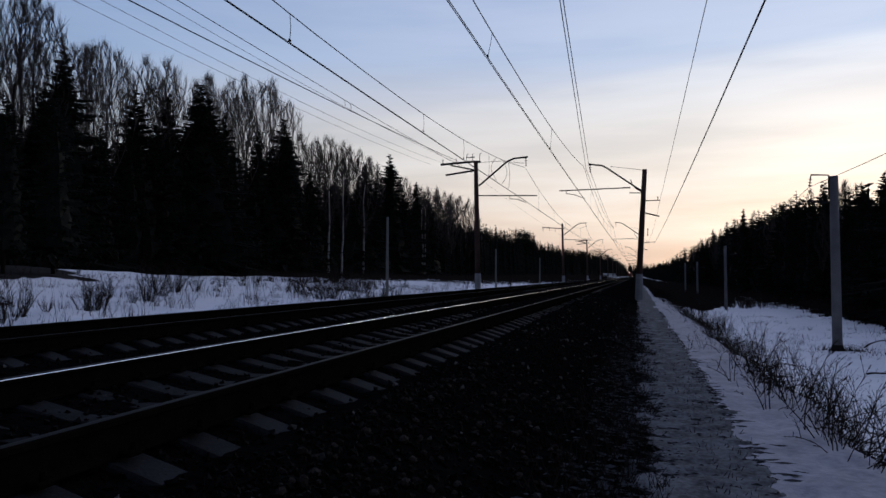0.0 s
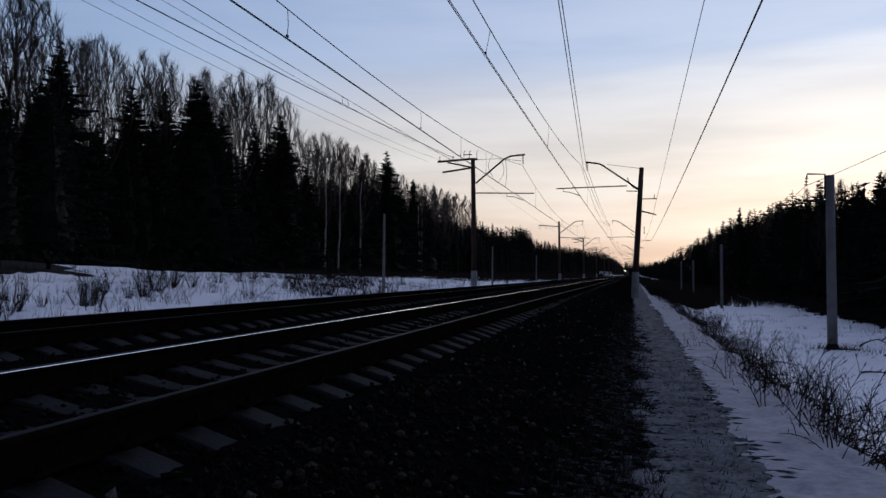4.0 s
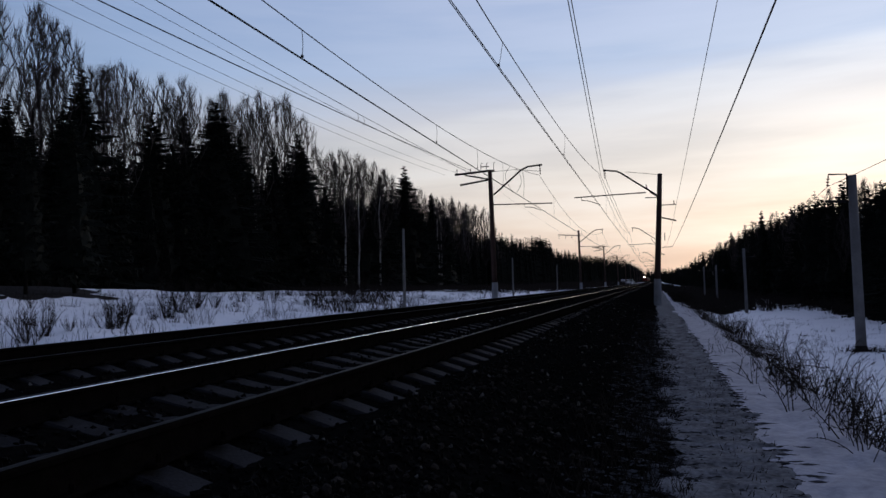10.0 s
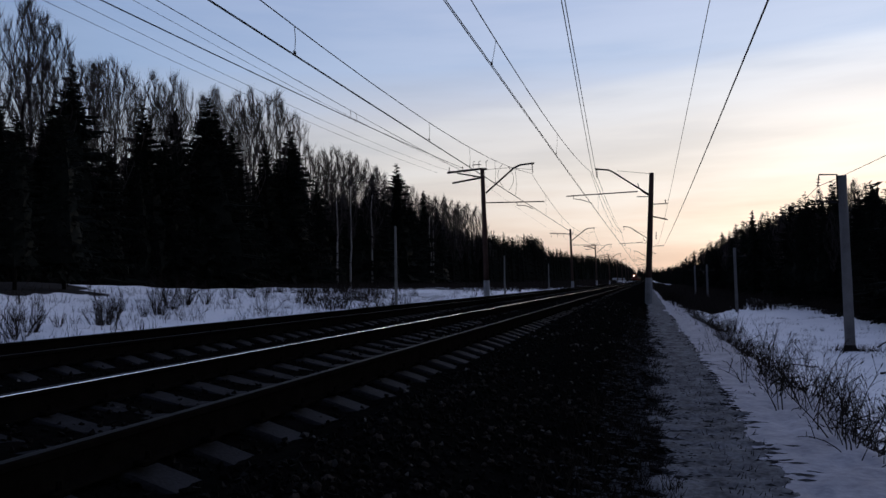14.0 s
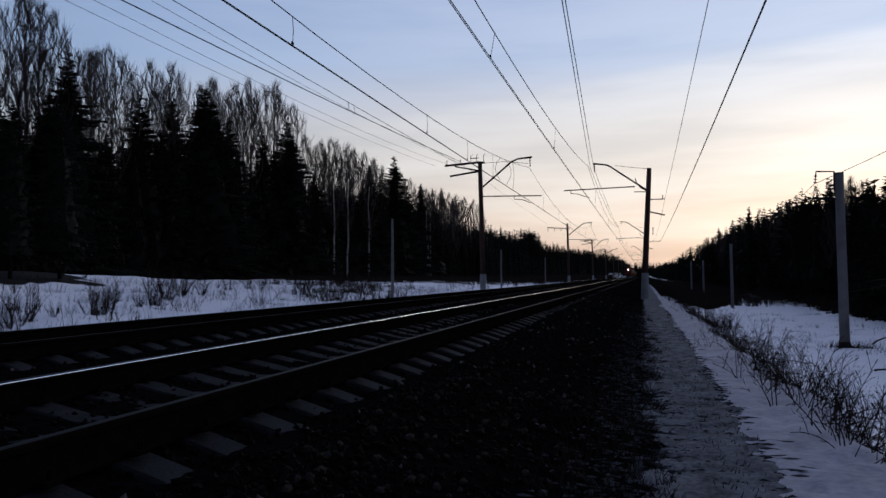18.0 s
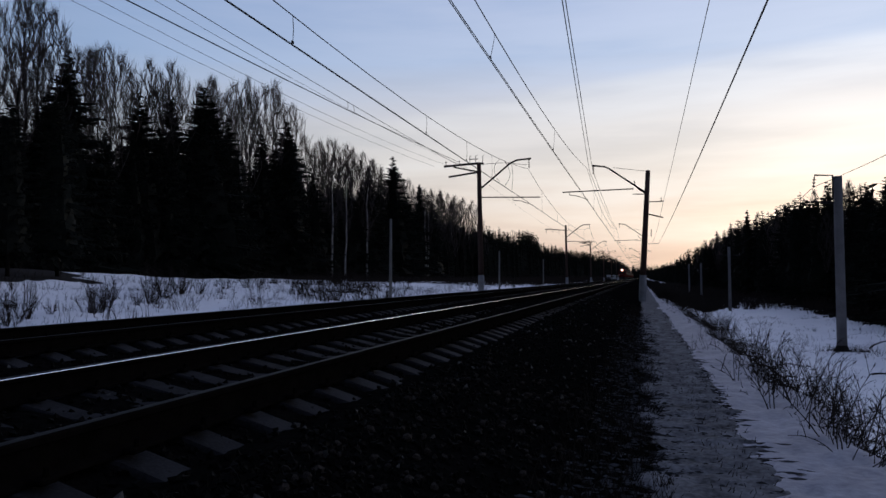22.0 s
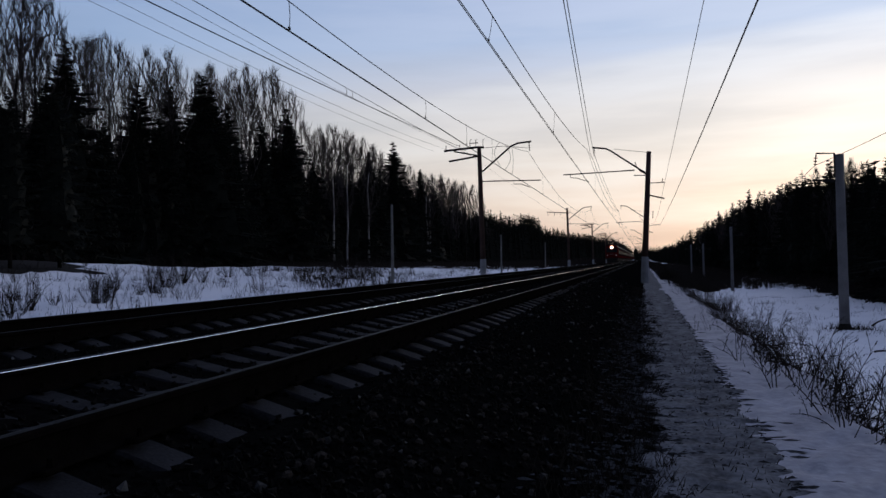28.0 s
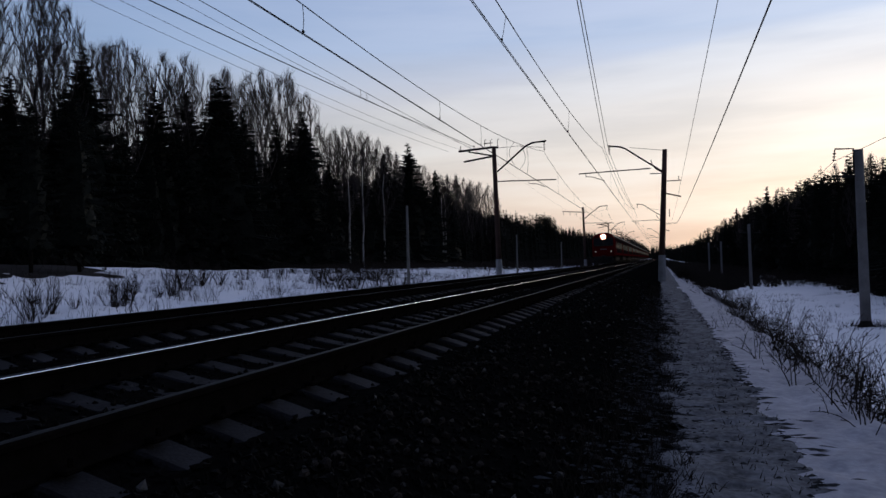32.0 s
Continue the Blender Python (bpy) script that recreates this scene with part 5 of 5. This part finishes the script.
    for i in range(120):
        cy = 12 + 48 * rng.random() ** 1.1
        cx = rng.uniform(2.8, 12.5)
        wide, tall = rng.uniform(0.08, 0.4), rng.uniform(0.1, 0.42)
        for _ in range(rng.randrange(4, 15)):
            x, y = cx + rng.gauss(0, wide), cy + rng.gauss(0, wide)
            p = Vector((x, y, ground(x, y) - 0.03))
            tufts.spike(p, p + Vector((rng.uniform(-0.15, 0.2), rng.uniform(-0.12, 0.12), tall * rng.uniform(0.5, 1.2))), 0.008)
    tagged(new("snow_field_grass", tufts.mesh("snow_field_grass", TWIG)), "dry grass tufts poking out of the snow beside the railway", "grass", kind="stuff")
    for i in range(1700):
        y = 3 + 34 * rng.random() ** 1.5
        x = -0.26 + rng.gauss(0, 0.2)
        if x > 0.12:
            continue
        z = max(bed_z(x, y), 0.0)
        for _ in range(3):
            a = rng.random() * 6.28
            p = Vector((x + rng.uniform(-0.04, 0.04), y + rng.uniform(-0.04, 0.04), z - 0.02))
            grass.spike(p, p + Vector((math.cos(a) * 0.07, math.sin(a) * 0.07, rng.uniform(0.05, 0.2))), 0.006)
    # taller tufts that lean over the path's inner edge
    for i in range(70):
        cy = 4.2 + 16 * rng.random() ** 1.4
        cx = 0.02 + rng.gauss(0.06, 0.09)
        for _ in range(16):
            a = rng.random() * 6.28
            p = Vector((cx + rng.gauss(0, 0.05), cy + rng.gauss(0, 0.06), max(bed_z(cx, cy), 0.02) - 0.02))
            grass.spike(p, p + Vector((math.cos(a) * 0.08 + 0.02, math.sin(a) * 0.08, rng.uniform(0.05, 0.16))), 0.0055)
    # stubble on the path's far half, fallen stalks under the weeds, debris round the pole's foot
    for i in range(240):
        x, y = rng.gauss(0.72, 0.14), 4.4 + 9 * rng.random() ** 1.5
        p = Vector((x, y, 0.02))
        grass.spike(p, p + Vector((rng.uniform(-0.03, 0.04), rng.uniform(-0.03, 0.03), rng.uniform(0.03, 0.07))), 0.005)
    for i in range(1100):
        y = 6.2 + 38 * rng.random() ** 1.2
        x = lerp(y, ((7, 1.95), (12, 1.85), (24, 1.95), (45, 1.7))) + rng.gauss(0.05, 0.22)
        p = Vector((x, y, ground(x, y) - 0.02))
        grass.spike(p, p + Vector((rng.uniform(-0.1, 0.25), rng.uniform(-0.15, 0.15), rng.uniform(0.06, 0.34))), 0.0065)
    for i in range(240):
        x, y = 7.56 + rng.gauss(0.1, 0.5), 31.7 + rng.gauss(0, 0.4)
        p = Vector((x, y, ground(x, y) - 0.02))
        grass.spike(p, p + Vector((rng.uniform(-0.2, 0.2), rng.uniform(-0.2, 0.2), rng.uniform(0.08, 0.4))), 0.012)
    tagged(new("dry_grass", grass.mesh("dry_grass", WEED)), "short dry grass along the edge of the footpath", "grass", kind="stuff")


# ---- train ----
def car_profile(inset=0.0):
    w = 1.52 - inset
    return [(-w + 0.06, 1.05), (w - 0.06, 1.05), (w, 1.5), (w, 3.15), (w - 0.12, 3.7), (w - 0.45, 4.05), (w - 1.0, 4.22), (-w + 1.0, 4.22), (-w + 0.45, 4.05), (-w + 0.12, 3.7), (-w, 3.15), (-w, 1.5)]


def loft(s, rings, cap0=True, cap1=True):
    """Skin rings of equal count."""
    n = len(rings[0])
    vs = [p for r in rings for p in r]
    fs = [(k * n + i, k * n + (i + 1) % n, (k + 1) * n + (i + 1) % n, (k + 1) * n + i) for k in range(len(rings) - 1) for i in range(n)]
    if cap0:
        fs.append(tuple(range(n - 1, -1, -1)))
    if cap1:
        fs.append(tuple(range(len(vs) - n, len(vs))))
    s.add(vs, fs)


def bogie(parent, y, wheel_mesh):
    s = Soup()
    for x in (-1.0, 1.0):
        s.box((x, y, 0.62), (0.14, 3.2, 0.22), 0.03)
        for d in (-1.25, 1.25):
            s.box((x * 1.06, y + d, 0.55), (0.22, 0.34, 0.34), 0.05)
    s.box((0, y, 0.72), (2.1, 0.5, 0.25), 0.04)
    b = part("bogie", s, DARKIRON, parent)
    for d in (-1.25, 1.25):
        for x in (-0.79, 0.79):
            w = new("wheel", wheel_mesh)
            w.parent = b
            w.location = (x, y + d, 0.5)


def make_wheel():
    s = Soup()
    s.tube((-0.065, 0, 0), (0.065, 0, 0), 0.48, 0.48, 20)
    s.tube((-0.09, 0, 0), (0.09, 0, 0), 0.14, 0.14, 10)
    return s.mesh("wheel", DARKIRON)


def rail_car(length, cab=False):
    """Car with its front end at y = 0, running back along +y, rails at z = 0."""
    t = thing("electric_train_cab" if cab else "passenger_car", "red-fronted electric train cab car with a lit headlight" if cab else "dark red-brown passenger train car with dark windows", "train", "" if cab else "cars of the train")
    pr = car_profile()
    s = Soup()
    if cab:
        def ring(y, k, lift):
            return [(x * k, y + (0.55 * max(0, (z - 2.2) / 2.0)) * (1 - min(1, y / 1.4)), z - lift * max(0, (z - 3.2))) for x, z in pr]
        loft(s, [ring(0.0, 0.90, 0.25), ring(0.12, 0.955, 0.12), ring(0.5, 0.99, 0.03), ring(1.4, 1.0, 0)])
        part("cab_nose", s, REDPAINT, t, "dark red painted cab shell")
        s = Soup()
        s.box((0, -0.02, 1.72), (2.70, 0.06, 1.05), 0.04)
        part("front_panel", s, REDPAINT, t, "red painted panel across the cab front")
        s = Soup()
        loft(s, [[(x, 1.4, z) for x, z in pr], [(x, length - 0.3, z) for x, z in pr]])
    else:
        loft(s, [[(x * 0.98, 0.3, z) for x, z in pr], [(x, 0.4, z) for x, z in pr], [(x, length - 0.4, z) for x, z in pr], [(x * 0.98, length - 0.3, z) for x, z in pr]])
    part("body", s, BROWNPAINT, t, "dark red-brown painted car body")
    s = Soup()
    y0 = 1.5 if cab else 0.42
    roof = [(x * 1.004, z + 0.006) for x, z in pr[4:10]]
    low = [(x * 0.97, z - 0.05) for x, z in roof][::-1]
    s.extrude_y(roof + low, y0, length - 0.42)
    part("roof", s, ROOFPAINT, t)
    for x in (-1, 1):
        s = Soup()
        s.box((x * 1.524, (y0 + length) / 2, 1.36), (0.012, length - y0 - 0.9, 0.32), 0.003)
        part("red_stripe", s, REDPAINT, t, "red stripe along the side")
        y = 4.6 if cab else 3.2
        while y < length - 3.4:
            g = Soup()
            g.box((x * 1.524, y, 2.55), (0.02, 1.15, 0.86), 0.008)
            part("window", g, PANE, t)
            y += 1.62
        for y in ((3.0, length - 2.0) if cab else (1.6, length - 1.6)):
            g = Soup()
            g.box((x * 1.524, y, 2.16), (0.03, 1.2, 1.95), 0.012)
            d = part("door", g, REDPAINT, t, "red sliding door")
            g = Soup()
            g.box((x * 1.536, y, 2.6), (0.02, 0.7, 0.8), 0.006)
            part("window", g, PANE, d)
    s = Soup()
    for y in (length * 0.35, length * 0.5, length * 0.65):
        s.box((0, y, 0.75), (2.4, 2.2, 0.6), 0.06)
    part("equipment_box", s, DARKIRON, t)
    wheel = WHEELS[0]
    bogie(t, 3.6, wheel)
    bogie(t, length - 3.6, wheel)
    s = Soup()
    for i in range(4):
        s.box((0, length * (0.2 + 0.2 * i), 4.27), (0.9, 1.3, 0.2), 0.05)
    part("roof_vents", s, ROOFPAINT, t)
    s = Soup()
    s.box((0, length - 0.05, 2.2), (1.3, 0.55, 2.3), 0.05)
    part("gangway", s, DARKIRON, t)
    if cab:
        g = Soup()
        g.box((0, 0, 0), (2.56, 0.025, 1.15), 0.02)
        w = part("window_surround", g, DARKIRON, t, "black surround of the windscreens")
        w.matrix_basis = pose(0, 0.262, 3.0, -14, 0, 0)
        for x in (-0.64, 0.64):
            g = Soup()
            g.box((0, 0, 0), (1.12, 0.03, 0.78), 0.03)
            w = part("windscreen", g, PANE, t)
            w.matrix_basis = pose(x, 0.245, 2.98, -14, 0, 0)
            g = Soup()
            g.tube((0, 0, 0), (0, -0.07, 0), 0.15, 0.13, 14)
            lamp = part("lamp_housing", g, DARKIRON, t)
            lamp.location = (x * 1.62, -0.04, 1.72)
            g = Soup()
            g.tube((0, -0.075, 0), (0, -0.085, 0), 0.10, 0.09, 14)
            part("lens", g, BUFFER_LIGHT, lamp, "lit buffer lamp")
        g = Soup()
        g.tube((0, 0.5, 3.70), (0, 0.28, 3.70), 0.46, 0.44, 18)
        h = part("headlight_housing", g, DARKIRON, t)
        # added ring round the lens: the lamp's halo put into a glowing disc
        g = Soup()
        g.tube((0, 0.279, 3.70), (0, 0.268, 3.70), 0.41, 0.39, 18)
        part("headlight_halo", g, HALO, h, "warm glowing ring added as the headlight's bloom")
        g = Soup()
        g.tube((0, 0.266, 3.70), (0, 0.255, 3.70), 0.25, 0.24, 18)
        part("lens", g, HEADLIGHT, h, "bright round headlight")
        g = Soup()
        g.box((0, 0.0, 0.85), (2.5, 0.35, 0.45), 0.06)
        g.box((0, -0.1, 0.40), (2.4, 0.12, 0.45), 0.04)
        part("pilot", g, DARKIRON, t, "dark pilot under the cab")
        g = Soup()
        g.box((0, -0.25, 1.05), (0.35, 0.6, 0.32), 0.05)
        part("coupler", g, DARKIRON, t)
        g = Soup()
        g.box((0, -0.055, 2.02), (0.9, 0.02, 0.12), 0.006)
        part("name_plate", g, CONCRETE, t, "small pale plate on the cab front")
    return t


def pantograph(parent, y):
    s = Soup()
    for x in (-0.5, 0.5):
        s.line([(x, y - 0.8, 4.4), (x * 0.9, y + 0.75, 5.0), (x * 0.8, y, 5.6)], 0.03, None, 5)
        s.line([(x, y + 0.8, 4.4), (x * 0.9, y - 0.75, 5.0), (x * 0.8, y, 5.6)], 0.03, None, 5)
        s.box((x, y, 4.36), (0.1, 1.9, 0.1), 0.02)
    s.line([(-1.0, y, 5.5), (-0.7, y, 5.63), (0.7, y, 5.63), (1.0, y, 5.5)], 0.03, None, 5)
    part("pantograph", s, IRON, parent, "raised iron pantograph")


WHEELS = []
TRAIN = []


def build_train():
    WHEELS.append(make_wheel())
    cab = rail_car(21.6, True)
    TRAIN.append((cab, 0.0))
    first = rail_car(21.6)
    TRAIN.append((first, 21.6))
    for i in range(2, 14):
        c = copy_thing(first, Matrix())
        TRAIN.append((c, 21.6 * i))
    for k in (1, 3, 5):
        pantograph(TRAIN[k][0], 3.4)


def white_van(m):
    t = thing("white_van", "small white van standing by the far railway", "van", "vans by the railway", m)
    prof = [(-2.6, 0.35), (2.6, 0.35), (2.62, 0.95), (1.75, 1.2), (1.05, 2.0), (0.8, 2.12), (-2.5, 2.15), (-2.62, 2.0)]
    s = Soup()
    loft(s, [[(x, -0.9, z) for x, z in prof], [(x, -0.8, z + 0.02) for x, z in prof], [(x, 0.8, z + 0.02) for x, z in prof], [(x, 0.9, z) for x, z in prof]])
    part("body", s, WHITEPAINT, t, "white painted body")
    for y in (-0.91, 0.91):
        for x in (0.7, -0.5, -1.7):
            g = Soup()
            g.box((x, y, 1.6), (0.8, 0.02, 0.55), 0.008)
            part("window", g, PANE, t)
    g = Soup()
    g.box((0, 0, 0), (0.03, 1.5, 0.85), 0.01)
    w = part("windscreen", g, PANE, t)
    w.matrix_basis = pose(1.43, 0, 1.6, 0, -41, 0)
    for x in (-1.6, 1.65):
        for y in (-0.8, 0.8):
            g = Soup()
            g.tube((x, y - 0.1, 0.34), (x, y + 0.1, 0.34), 0.34, 0.34, 16)
            wh = part("wheel", g, RUBBER, t)
            g = Soup()
            g.tube((x, y - 0.11, 0.34), (x, y + 0.11, 0.34), 0.19, 0.19, 12)
            part("rim", g, IRON, wh)
    return t


# ---- assembly ----
SPRUCES_WEST = ((-41, 45.3, 17.1), (-41, 53.8, 16.0), (-41.5, 59.1, 17.0), (-41, 62.8, 19.0), (-41.3, 65.0, 18.2), (-41, 66.6, 16.8), (-41, 74.5, 16.9), (-41, 80.3, 19.3), (-41, 107.5, 18.1), (-41, 118.3, 21.5), (-41, 134.3, 19.0))
SPRUCES_LOW = ((-42.5, 37.6, 13.2), (-43, 40.6, 13.8), (-40, 42.5, 12.0), (-40.5, 40, 11.5), (-41, 43.6, 13.4), (-40, 47.6, 11.0), (-41.5, 49.8, 12.0), (-40.5, 51.7, 12.4), (-41, 56.3, 13.6), (-41, 60.8, 14.2), (-41.5, 70, 14.4), (-40.5, 72.3, 13.4), (-41, 77.3, 15.2), (-42, 83.6, 15.8), (-41, 88, 13.8), (-41, 94, 13.0), (-41.5, 101, 14.0), (-41, 104, 14.4), (-41, 112, 16.0), (-41.5, 123, 17), (-41, 128, 16.3), (-42, 139, 16.8), (-41.5, 146, 16.8))
BARE_NEAR = ((-44, 36.8, 18.6), (-43, 38.7, 18.8), (-45.5, 39.9, 19.6), (-46, 42.6, 20.4), (-42, 41.4, 18.9), (-43.5, 43.8, 20.0), (-42.7, 44.6, 19.3), (-42, 45.1, 18.4), (-43.5, 49.2, 18.9), (-42.7, 49.6, 19.2), (-42, 50.0, 19.1), (-43.5, 53.2, 20.0), (-42.7, 53.4, 19.3), (-42, 53.7, 18.0), (-43.5, 58.2, 18.3), (-42.7, 58.6, 19.8), (-42, 58.7, 20.0), (-43.5, 62.2, 20.0), (-42.7, 63.5, 18.7), (-42, 65.4, 20.2), (-43.5, 69.1, 20.1), (-42.7, 70.8, 20.6), (-42, 71.1, 21.5), (-43.5, 75.9, 23.1), (-42.7, 77.0, 23.3), (-42, 78.4, 23.1))
BARE_FAR = ((-43.5, 83.7, 23.4), (-42.7, 85.2, 22.1), (-42, 86.6, 19.1), (-43.5, 92.8, 18.5), (-42.7, 93.7, 19.3), (-42, 95.2, 19.9), (-43.5, 101.4, 21.1), (-42.7, 102.6, 20.3), (-42, 104.4, 20.1), (-43.5, 112.1, 20.8), (-42.7, 114.3, 19.8), (-42, 115.9, 19.2), (-43.5, 129.9, 20.0), (-42.7, 132.5, 19.2), (-42, 142.6, 18.7), (-43.5, 152.9, 20.3), (-42.7, 156.4, 20.5), (-42, 160.6, 20.7), (-43.5, 174.0, 21.6), (-42.7, 178.9, 21.8), (-42, 184.7, 21.7), (-43.5, 201.9, 21.4))
PINES_WEST = ((-24.5, 24, 7.4), (-25.5, 27.7, 8.1))
BIRCH_WEST = ((-42.5, 44.2, 17.6), (-39.2, 89.7, 17.0), (-39.2, 94.2, 17.4), (-39.2, 102.6, 17.2), (-39.2, 133.9, 16.8), (-39.4, 135.8, 16.4), (-40.5, 69.4, 19.8))
EAST_EDGE = ((15.6, 48.2, 12.1), (15.6, 54.5, 10.0), (15.6, 52.1, 9.0), (16, 58.7, 9.2), (16, 63.8, 9.3), (15.5, 117.5, 13.1), (15.5, 83, 11.1), (16, 90.4, 11.5), (15.5, 72.9, 9.8), (15.5, 96.7, 10.6), (17, 73.3, 10.6), (15.5, 140.7, 12.8), (16, 169.5, 13.3), (15.5, 105.4, 10.5), (16, 202.1, 13.1), (17, 85.1, 11.2), (16.5, 137.1, 13.2), (18, 68.3, 10.9))
SHRUBS_WEST = ((-14.5, 14.3, 1), (-15, 15.2, 0.8), (-15, 16.1, 0.35), (-15, 17.5, 0.85), (-15.5, 18.4, 0.9), (-16, 19.4, 0.7), (-16, 20.8, 0.5), (-17, 22.9, 1.1), (-17.5, 24.4, 1), (-18, 26, 0.9), (-18, 27.4, 0.6), (-20, 32.8, 0.8), (-20, 34.7, 0.7), (-21, 38, 0.7), (-22, 43.5, 1.1), (-23, 47.7, 0.9), (-23, 53.6, 1.4), (-24, 58.4, 1.4), (-25, 65, 1.3), (-26, 71.6, 1.2), (-23, 50.5, 0.8))

build_ground()
build_ballast()
build_clods_and_shade()
build_lines()
build_woods()
build_plants()
build_train()
for vx, vy, vr in ((-13.2, 345, 66), (-11.6, 366, 62)):
    white_van(pose(vx, vy, ground(vx, vy) + 0.35, 0, 0, vr))
build_track(FAR_TRACK, "railway track on concrete sleepers, rails rusty and painted without gleam", -16.5, 186, "railway tracks")
build_track(NEAR_TRACK, "railway track on pale concrete sleepers with one gleaming rail", -16.555, 186, "railway tracks")


def motions():
    # the train comes up the far track, slowly gaining speed
    run = ((0, 705), (3, 656), (6, 605), (9, 552), (12, 497), (17, 401), (22, 302), (27, 202), (32, 101))
    for car, back_by in TRAIN:
        walk(car, [(t, pose(FAR_TRACK, y + back_by, RAIL)) for t, y in run])


motions()
